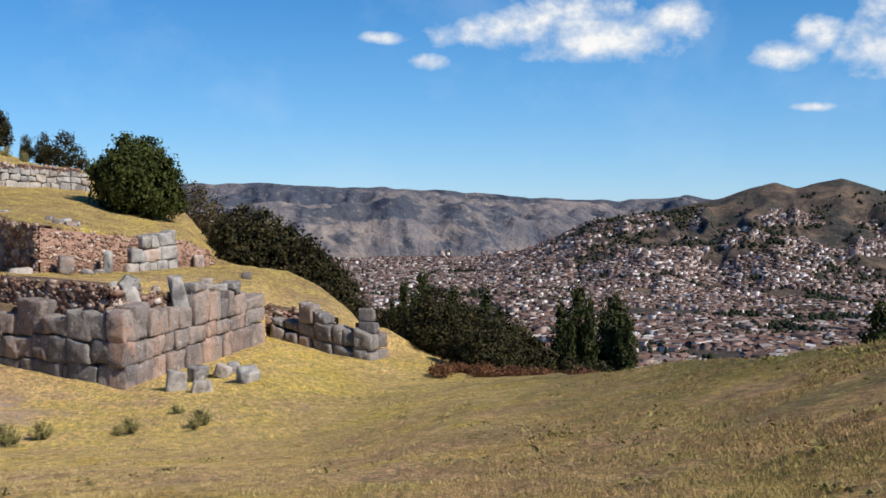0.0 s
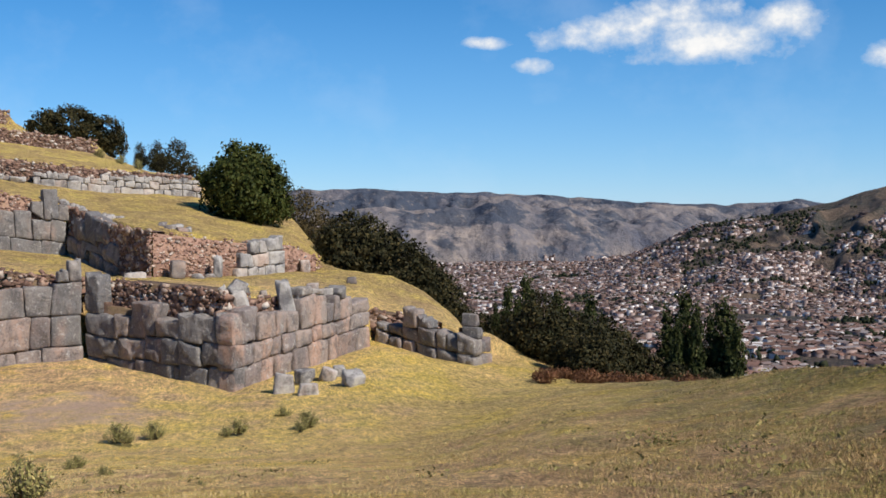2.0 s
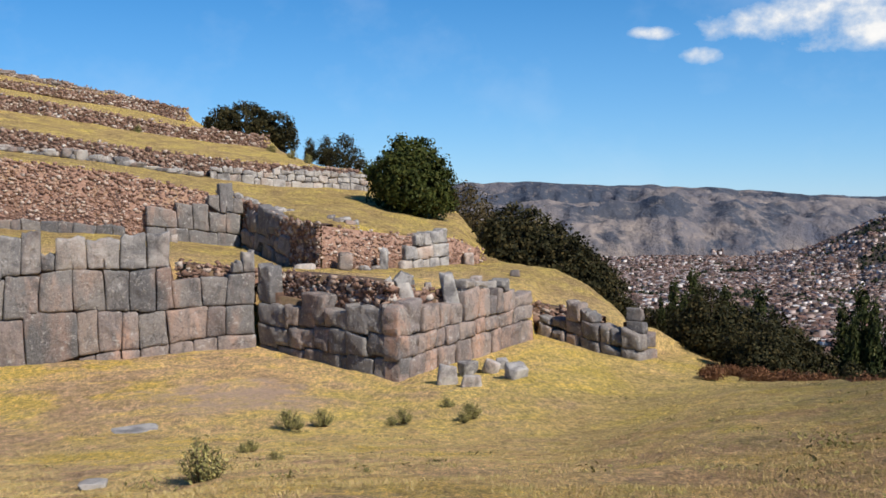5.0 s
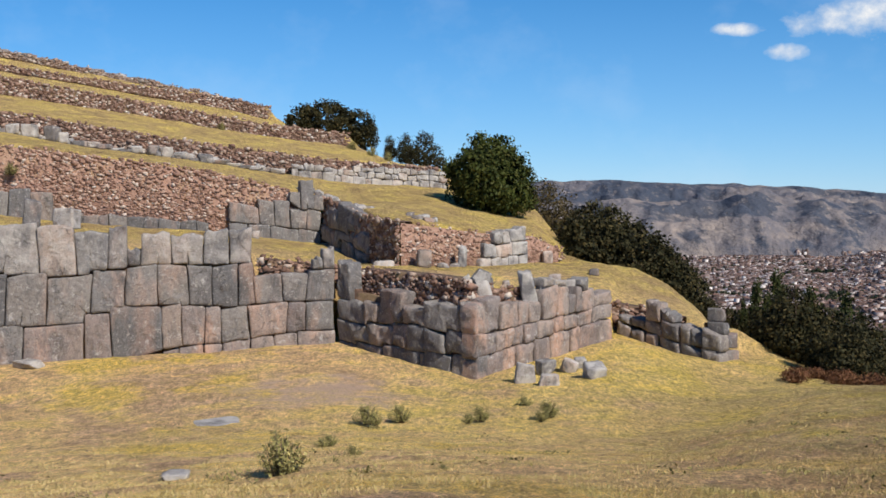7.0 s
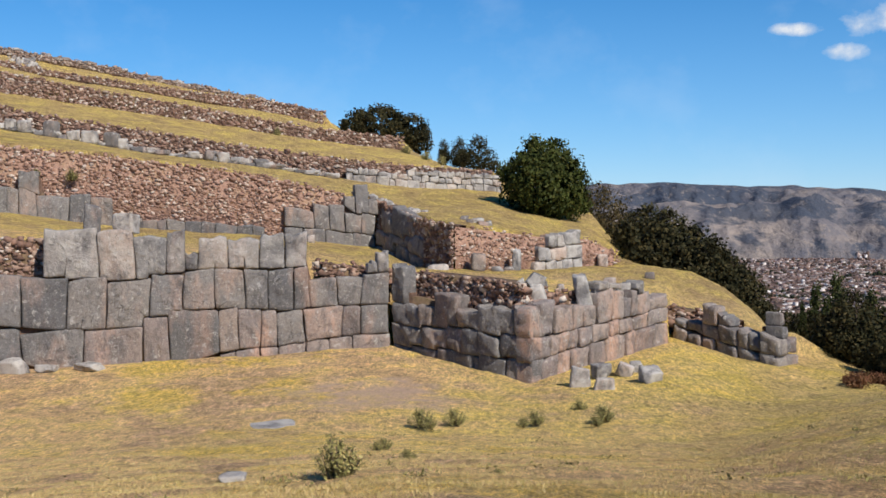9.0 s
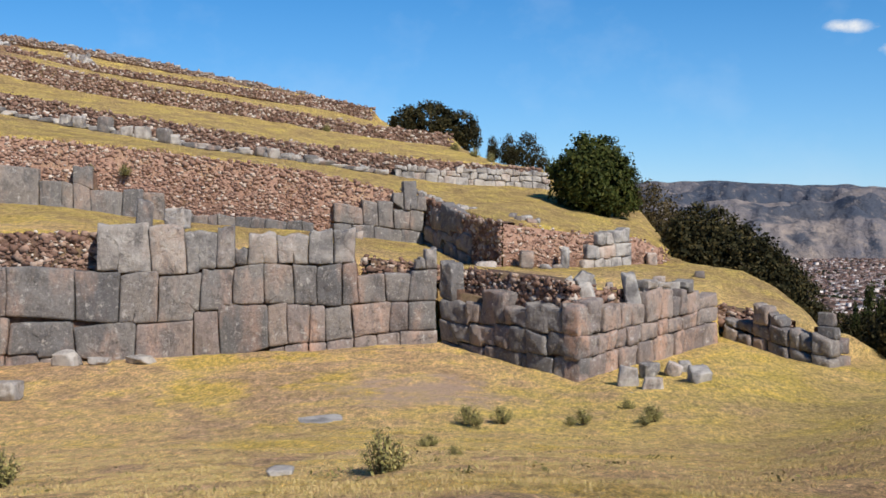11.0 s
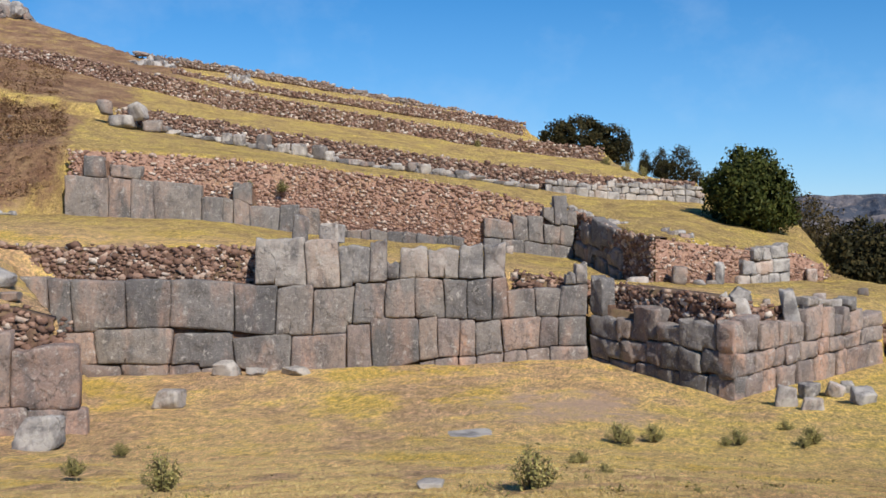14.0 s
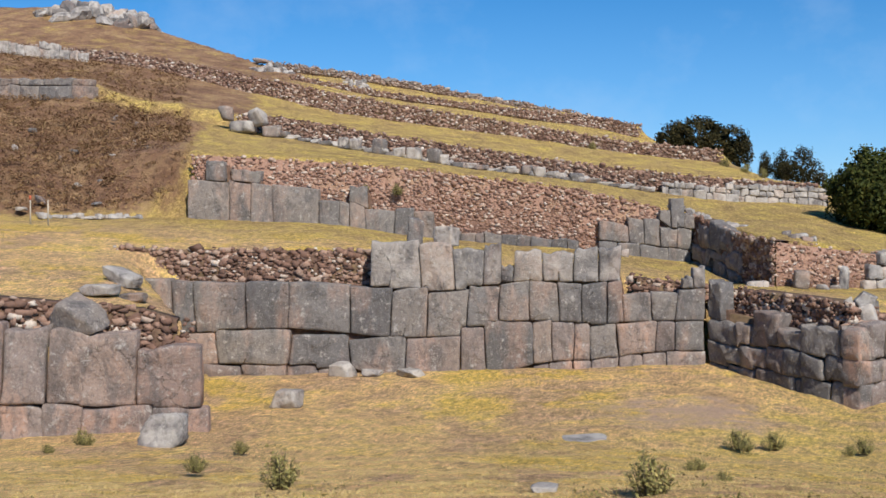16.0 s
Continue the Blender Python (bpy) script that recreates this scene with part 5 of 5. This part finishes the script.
spire = woody("conifer_tree", "tall narrow dark conifer below the crest", "tree",
              [(0, 0, 1.6, 1.25, 1.2, 1.4), (0.2, 0, 3.2, 1.05, 1.0, 1.3), (-0.2, 0.1, 4.7, 0.85, 0.85, 1.2), (0.1, 0, 6.0, 0.6, 0.6, 1.0), (0, 0, 7.2, 0.32, 0.32, 0.8), (0.5, 0.2, 2.4, 0.9, 0.9, 0.9)], 9000, 0.12, LEAF_CONIFER, 10, 0.16, 0.2, "conifers below the crest", 26, 0.95)
TREES = [(18.1, 60, -1.55, 1.0), (17.2, 62, -2.2, 0.9), (19.7, 62, -2.45, 1.0), (21.4, 60, -2.5, 0.95), (26.1, 54, -1.9, 1.0), (25.2, 56, -2.9, 0.85), (27.9, 54, -2.3, 1.0), (27.3, 56, -3.1, 0.8), (28.6, 53, -3.3, 0.85), (17.7, 58, -2.6, 0.8), (18.5, 58, -2.1, 0.7), (20.2, 59, -3.0, 0.8), (22.0, 57, -3.2, 0.8), (16.6, 58, -2.9, 0.7), (26.6, 53, -2.4, 0.7), (25.7, 53, -3.2, 0.7), (28.3, 55, -2.9, 0.7), (40.6, 44, -1.6, 1.2), (24.1, 52, -4.6, 0.6)]
for i, (th, r, top, fat) in enumerate(TREES):
    s = (top - land(th, r) + 0.2) / 7.9
    put(spire, th, r, (s * fat * 0.78, s * fat * 0.78, s), i * 47, -0.2, copy=i > 0)
dry = woody("dry_shrub", "low reddish dry shrub on the crest", "shrub", [(0, 0, 0.35, 0.7, 0.6, 0.35), (0.6, 0, 0.3, 0.5, 0.5, 0.3)], 900, 0.07, LEAF_DRY, 11, 0.03, 0.12, "dry shrubs on the crest", 8)
for i in range(20):
    rnd = random.Random(900 + i)
    th = 18.9 + i * 0.42 + rnd.uniform(-0.2, 0.2)
    put(dry, th, np.interp(th, FOOT[:, 0], FOOT[:, 1]) + 2.4 + rnd.random() * 2.0, rnd.uniform(0.4, 0.75), rnd.uniform(0, 360), 0, copy=i > 0)


def stem_bush():
    """A small bush of many thin upright stems, leafy to the tips."""
    rnd = np.random.default_rng(12)
    t = thing("sage_bush", "small grey-green bush in the dry grass", "bush", "small bushes on the plaza")
    bm = bmesh.new()
    P, D = [], []
    for _ in range(46):
        a, out = rnd.uniform(0, 2 * np.pi), rnd.random() ** 0.7
        tall = (0.72 - 0.42 * out ** 1.5) * rnd.uniform(0.7, 1.05)
        foot = np.array([math.cos(a) * out * 0.13, math.sin(a) * out * 0.11, -0.04])
        tip = np.array([math.cos(a) * out * 0.36, math.sin(a) * out * 0.30, tall])
        limb(bm, foot, tip, 0.007, 0.003, 4)
        for f in np.linspace(0.22, 1.02, 26):
            P.append(foot + (tip - foot) * f + rnd.normal(size=3) * 0.022)
            D.append(np.array([math.cos(a), math.sin(a), 0.9]) + rnd.normal(size=3) * 0.7)
    part("stem", bm, BARK, t)
    V, F = leaves(np.array(P), np.array(D), 0.030, rnd)
    ob = new("foliage", mesh_np("foliage", V, F, [LEAF_SAGE]))
    ob.parent = t
    return t


sage = stem_bush()
# heading, distance, height
SMALL = [(-6.67, 15.6, 0.66), (-2.34, 31.0, 0.56), (-0.6, 31.4, 0.5), (3.51, 32.0, 0.46), (5.77, 34.4, 0.38), (6.98, 32.3, 0.54), (-4.2, 25.5, 0.30), (-3.0, 20.3, 0.26), (1.63, 15.6, 0.15), (-25.36, 17.3, 0.60), (-29.55, 24.8, 0.42),
         (-27.33, 29.5, 0.38), (-34.9, 32.6, 0.55), (6.6, 31.6, 0.3), (-1.9, 30.6, 0.35), (2.9, 31.5, 0.3), (-4.6, 25.0, 0.25), (-36.5, 31.5, 0.3)]
for i, (th, r, h) in enumerate(SMALL):
    put(sage, th, r, (h / 0.7 * (1.45 if h < 0.58 else 1.1), h / 0.7 * 1.2, h / 0.7), (i * 71) % 40 - 20, 0, copy=i > 0)
for i, (th, k, off, s) in enumerate([(-19.4, 1, -0.3, 0.8), (-21.0, 1, -0.3, 0.5), (-9.5, 3, -1.5, 0.9), (-3.0, 3, -3.0, 1.0), (-2.0, 3, -4.0, 1.0), (-1.2, 3, -5.0, 1.0)]):
    x, y, z = line_at(k, th, off)
    b = copy_thing(sage, pose(x, y, ground_at(x, y) + (2.2 if k == 1 else 0), 0, 0, i * 50))
    b.scale = (s * 1.4, s * 1.4, s * 1.2)
    tagged(b, "small green bush growing on the old wall" if k == 1 else "small green bush at the terrace edge")


# ---- grass ----
def grass_tufts():
    rnd = np.random.default_rng(77)
    n = 120000
    th = rnd.uniform(-40, 42.5, n)
    f = rnd.random(n)
    far = np.where(th < 15, 37, np.interp(th, [15, 20, 25, 30, 36, 42], [37, 42, 37, 29, 22, 18.5]))
    near = np.interp(th, [-40, 20, 41], [11.0, 11.0, 7.5])
    r = near + (far - near) * f ** 1.15
    x, y = r * np.sin(np.radians(th)), r * np.cos(np.radians(th))
    keep = vnoise(x / 1.4, y / 1.4, 8) + 0.6 * vnoise(x / 0.4, y / 0.4, 9) > -0.25
    x, y, th, r = x[keep], y[keep], th[keep], r[keep]
    order = np.argsort(th)
    x, y, th, r = x[order], y[order], th[order], r[order]
    z = np.empty(len(x))
    for i in range(len(x)):
        z[i] = land(th[i], r[i])
    z += (0.05 * fbm(x / 1.1, y / 1.1, 3, 1) + 0.10 * fbm(x / 6, y / 6, 2, 2)) * np.clip((r - 2) / 6, 0, 1)
    k = 5
    X, Y, Z = (np.repeat(a, k) for a in (x, y, z))
    m = len(X)
    X, Y = X + rnd.normal(size=m) * 0.07, Y + rnd.normal(size=m) * 0.07
    a, h, w = rnd.uniform(0, 2 * np.pi, m), rnd.uniform(0.008, 0.036, m), rnd.uniform(0.003, 0.007, m)
    lx, ly = rnd.normal(size=m) * 0.024, rnd.normal(size=m) * 0.024
    V = np.stack([np.stack([X - w * np.cos(a), Y - w * np.sin(a), Z - 0.02], -1), np.stack([X + w * np.cos(a), Y + w * np.sin(a), Z - 0.02], -1), np.stack([X + lx, Y + ly, Z + h], -1)], 1).reshape(-1, 3)
    mt = Mat("grass_blades", 0.8)
    axis = mt.node("ShaderNodeSeparateXYZ")
    mt.nt.links.new(mt.co, axis.inputs[0])
    c = mt.ramp(mt.island, (0.0, (0.34, 0.235, 0.12)), (0.35, (0.50, 0.365, 0.17)), (0.6, (0.64, 0.49, 0.24)), (0.85, (0.48, 0.39, 0.13)), (1.0, (0.28, 0.245, 0.08)))
    brown = mt.ramp(mt.island, (0.0, (0.16, 0.095, 0.045)), (0.35, (0.30, 0.18, 0.08)), (0.65, (0.46, 0.30, 0.14)), (0.85, (0.22, 0.17, 0.055)), (1.0, (0.11, 0.12, 0.03)))
    side = mt.mul(axis.outputs[0], mt.mul(axis.outputs[1], 0.36), "SUBTRACT")
    fresh = mt.ramp(mt.island, (0.0, (0.10, 0.12, 0.028)), (0.6, (0.20, 0.21, 0.045)), (1.0, (0.34, 0.30, 0.08)))
    brown = mt.mix(mt.span(mt.noise(0.7, 6, 0.72, (1, 0.5, 1)), 0.50, 0.57, 0, 0.8), brown, fresh)
    c = mt.mix(mt.span(side, -9, 7), c, brown)
    ob = new("grass", mesh_np("grass", V, np.arange(m * 3).reshape(-1, 3), [mt.done(c)]))
    tagged(ob, "short dry straw-coloured grass tufts on the slope", "grass", kind="stuff")



def weeds():
    """Low dark-green weeds in the dry turf."""
    rnd = np.random.default_rng(78)
    V, n = [], 0
    while n < 90:
        th = rnd.uniform(-40, 42)
        if th < 12 and rnd.random() > 0.3:
            continue
        far = np.interp(th, [12, 20, 25, 30, 36, 42], [34, 40, 35, 27.5, 21, 17.5])
        r = rnd.uniform(np.interp(th, [-40, 20, 41], [12.0, 12.0, 8.5]), far)
        k = rnd.integers(10, 46)
        spread = rnd.uniform(0.06, 0.30)
        x, y = r * math.sin(radians(th)), r * math.cos(radians(th))
        P = np.stack([x + rnd.normal(size=k) * spread * 1.6, y + rnd.normal(size=k) * spread, np.full(k, land(th, r) + 0.03) + rnd.random(k) * 0.05], -1)
        X, Y = np.array([x]), np.array([y])
        P[:, 2] += float((0.05 * fbm(X / 1.1, Y / 1.1, 3, 1) + 0.10 * fbm(X / 6, Y / 6, 2, 2))[0])
        v, f = leaves(P, np.tile((0, 0, 1.0), (k, 1)), 0.035, rnd)
        V.append(v)
        n += 1
    V = np.concatenate(V)
    mat = leaf_mat("weed_leaves", (0.11, 0.10, 0.035), (0.20, 0.17, 0.06), (0.30, 0.24, 0.09))
    tagged(new("weeds", mesh_np("weeds", V, np.arange(len(V)).reshape(-1, 4), [mat])), "low dark green weeds scattered in dry turf", "weeds", kind="stuff")



def bank_brush():
    """Dry low brush on the brown banks of the hillside."""
    rnd = np.random.default_rng(79)
    V = []
    for _ in range(3600):
        th = rnd.uniform(-40, -29.8)
        R, H = knots(th)
        r = rnd.uniform(R[8] + 0.6, R[11]) if rnd.random() < 0.75 else rnd.uniform(R[11] + 1, R[12])
        k = rnd.integers(8, 22)
        x, y, z = r * math.sin(radians(th)), r * math.cos(radians(th)), float(np.interp(r, R, H))
        s = rnd.uniform(0.08, 0.26)
        P = np.stack([x + rnd.normal(size=k) * s, y + rnd.normal(size=k) * s, z + 0.05 + rnd.random(k) * s * 1.3], -1)
        V.append(leaves(P, np.tile((0, 0, 1.0), (k, 1)), 0.07, rnd)[0])
    V = np.concatenate(V)
    mat = leaf_mat("dry_brush", (0.13, 0.07, 0.04), (0.26, 0.155, 0.085), (0.38, 0.27, 0.13))
    tagged(new("dry_brush", mesh_np("dry_brush", V, np.arange(len(V)).reshape(-1, 4), [mat])), "low dry brown brush covering the bank", "brush", kind="stuff")


grass_tufts()
weeds()
bank_brush()


# ---- the town in the valley ----
def town_mats():
    w = Mat("town_walls", 0.9)
    wall = w.done(w.ramp(w.island, (0.0, (0.07, 0.050, 0.045)), (0.3, (0.17, 0.118, 0.10)), (0.6, (0.33, 0.24, 0.21)), (0.8, (0.52, 0.42, 0.39)), (1.0, (0.90, 0.86, 0.83))))
    r = Mat("town_roofs", 0.85)
    roof = r.done(r.ramp(r.island, (0.0, (0.045, 0.034, 0.031)), (0.35, (0.13, 0.078, 0.062)), (0.62, (0.23, 0.128, 0.097)), (0.78, (0.18, 0.15, 0.143)), (0.93, (0.32, 0.28, 0.27)), (1.0, (0.56, 0.54, 0.53))))
    return wall, roof


TOWN_WALL, TOWN_ROOF = town_mats()


def town():
    """Thousands of small houses on the valley floor and up the hillside."""
    rnd = np.random.default_rng(5)
    n = 90000
    th = rnd.uniform(6, 42.5, n)
    r = np.sqrt(rnd.uniform(1120 ** 2, 3900 ** 2, n))
    x, y = r * np.sin(np.radians(th)), r * np.cos(np.radians(th))
    z = far_land(th, r)
    near = np.clip((1400 - r) / 500, 0, 1)
    near = near * near * (3 - 2 * near)
    z = z * (1 - near) + np.interp(r, [380, 1000], [-80, -160]) * near
    dens = vnoise(x / 130, y / 130, 31) + 0.6 * vnoise(x / 60, y / 60, 32)
    # dark wooded strips and streets break the mass of roofs
    strip = np.abs(vnoise(x / 260, y / 260, 34) + 0.35 * vnoise(x / 90, y / 90, 35))
    climb = np.clip((z + 150) / 165, 0, 1.6)
    keep = (dens > -0.62 + 0.92 * climb + 0.25 * np.clip((1900 - r) / 600, 0, 1)) & (strip > 0.06 + 0.12 * climb) & ~((r > 3250) & (z > -140)) & (z < 0)
    th, r, x, y, z = (a[keep] for a in (th, r, x, y, z))
    m = len(x)
    a = np.radians(25) + vnoise(x / 500, y / 500, 33) * 0.8 + rnd.choice([0, np.pi / 2], m) + rnd.normal(size=m) * 0.06
    w, d, h = rnd.uniform(2.0, 4.6, m) * (1 + 1.2 * (rnd.random(m) > 0.93)), rnd.uniform(1.9, 3.7, m), rnd.uniform(2.4, 5.4, m) * (1 + 0.8 * (rnd.random(m) > 0.92))
    grow = 1 + 0.35 * np.clip((r - 1300) / 1500, 0, 1) + 0.9 * np.clip((1900 - r) / 700, 0, 1)
    w, d = w * grow, d * grow
    ca, sa = np.cos(a), np.sin(a)

    def world_of(lx, ly, lz):
        return np.stack([x + lx * ca - ly * sa, y + lx * sa + ly * ca, z + lz], -1)
    box = [world_of(sx * w, sy * d, (h if top else -6 + 0 * h)) for top in (0, 1) for sx, sy in ((-1, -1), (1, -1), (1, 1), (-1, 1))]
    V1 = np.stack(box, 1).reshape(-1, 3)
    q = np.array([(0, 1, 5, 4), (1, 2, 6, 5), (2, 3, 7, 6), (3, 0, 4, 7)])
    F1 = (q[None] + (np.arange(m) * 8)[:, None, None]).reshape(-1, 4)
    gable = np.where(rnd.random(m) < np.clip(1.1 - (r - 1100) / 1600, 0.25, 0.85), 0.45 * d, 0.25)
    o = 1.06
    roof = [world_of(-w * o, -d * o, h - 0.3), world_of(w * o, -d * o, h - 0.3), world_of(w * o, d * 0, h + gable), world_of(-w * o, d * 0, h + gable), world_of(-w * o, d * o, h - 0.3), world_of(w * o, d * o, h - 0.3)]
    V2 = np.stack(roof, 1).reshape(-1, 3)
    q2 = np.array([(0, 1, 2, 3), (3, 2, 5, 4)])
    F2 = (q2[None] + (np.arange(m) * 6)[:, None, None]).reshape(-1, 4) + len(V1)
    me = mesh_np("town", np.concatenate([V1, V2]), np.concatenate([F1, F2]), [TOWN_WALL, TOWN_ROOF], np.concatenate([np.zeros(len(F1), int), np.ones(len(F2), int)]))
    tagged(new("town", me), "dense town of small brick and plaster houses filling the valley", "town", kind="stuff")


town()


def town_trees():
    rnd = np.random.default_rng(6)
    n = 22000
    th, r = rnd.uniform(6, 42.5, n), np.sqrt(rnd.uniform(1150 ** 2, 3600 ** 2, n))
    x, y = r * np.sin(np.radians(th)), r * np.cos(np.radians(th))
    z = far_land(th, r)
    strip = np.abs(vnoise(x / 260, y / 260, 34) + 0.35 * vnoise(x / 90, y / 90, 35))
    keep = ((vnoise(x / 90, y / 90, 41) + 0.5 * vnoise(x / 40, y / 40, 42) > 0.42) | (strip < 0.05 + 0.05 * rnd.random(n) + 0.10 * ((th > 30) & (r < 2000)))) & ~((r > 3250) & (z > -140))
    x, y, z = x[keep], y[keep], z[keep]
    shp, f = chips(len(x), rnd)
    s = rnd.uniform(1.5, 4.2, (len(x), 1, 1)) * np.array([1, 1, 1.3])
    V = np.stack([x, y, z + 2], -1)[:, None] + shp * s
    F = (f[None] + (np.arange(len(x)) * 8)[:, None, None]).reshape(-1, 4)
    tagged(new("valley_trees", mesh_np("valley_trees", V.reshape(-1, 3), F, [leaf_mat("valley_leaves", (0.010, 0.014, 0.008), (0.022, 0.028, 0.014), (0.040, 0.042, 0.02))])), "dark clumps of trees among the houses", "trees", kind="stuff")


town_trees()


def town_house(label, w, d, h, floors, seed):
    t = thing("house", label, "house", "nearest houses of the town")
    wall_m, roof_m = TOWN_WALL, TOWN_ROOF
    bm = bmesh.new()
    bmesh.ops.create_cube(bm, size=1, matrix=Matrix.Translation((0, 0, h / 2 - 2)) @ Matrix.Diagonal((w, d, h + 4, 1)))
    part("wall", bm, wall_m, t, smooth=False)
    bm = bmesh.new()
    v = [bm.verts.new(p) for p in ((-w * 0.54, -d * 0.56, h - 0.2), (w * 0.54, -d * 0.56, h - 0.2), (w * 0.54, 0, h + d * 0.24), (-w * 0.54, 0, h + d * 0.24), (-w * 0.54, d * 0.56, h - 0.2), (w * 0.54, d * 0.56, h - 0.2))]
    for q in ((0, 1, 2, 3), (3, 2, 5, 4), (0, 3, 4), (1, 5, 2)):
        bm.faces.new([v[i] for i in q])
    part("roof", bm, roof_m, t, smooth=False)
    for fl in range(floors):
        for i in range(int(w / 3)):
            bm = bmesh.new()
            bmesh.ops.create_cube(bm, size=1, matrix=Matrix.Translation((-w / 2 + 1.6 + i * 3, -d / 2, 1.5 + fl * 2.8)) @ Matrix.Diagonal((1.2, 0.3, 1.3, 1)))
            pane = part("window", bm, WINDOW, t, smooth=False)
            bm = bmesh.new()
            bmesh.ops.create_cube(bm, size=1, matrix=Matrix.Translation((-w / 2 + 1.6 + i * 3, -d / 2 - 0.1, 0.78 + fl * 2.8)) @ Matrix.Diagonal((1.5, 0.4, 0.15, 1)))
            part("sill", bm, wall_m, pane, smooth=False)
    return t


wm = Mat("dark_window", 0.2)
WINDOW = wm.done((0.03, 0.035, 0.04))
MODELS = [town_house("two-storey house with a red tile roof", 13, 9, 5.8, 2, 1), town_house("long low house with a brown tile roof", 18, 9, 3.6, 1, 2), town_house("three-storey brick house with a tile roof", 11, 10, 8.4, 3, 3)]
for i in range(72):
    rnd = random.Random(1000 + i)
    th, r = rnd.uniform(19.5, 41.5), rnd.uniform(1190, 1420)
    z = float(far_land(np.array([th]), np.array([r]))[0])
    blend = float(ease(np.array([(r - 900) / 500]))[0])
    z = land(th, r) * (1 - blend) + z * blend
    m = pose(r * math.sin(radians(th)), r * math.cos(radians(th)), z, 0, 0, rnd.uniform(-50, 50))
    if i < 3:
        MODELS[i].matrix_basis = m
    else:
        copy_thing(MODELS[i % 3], m)
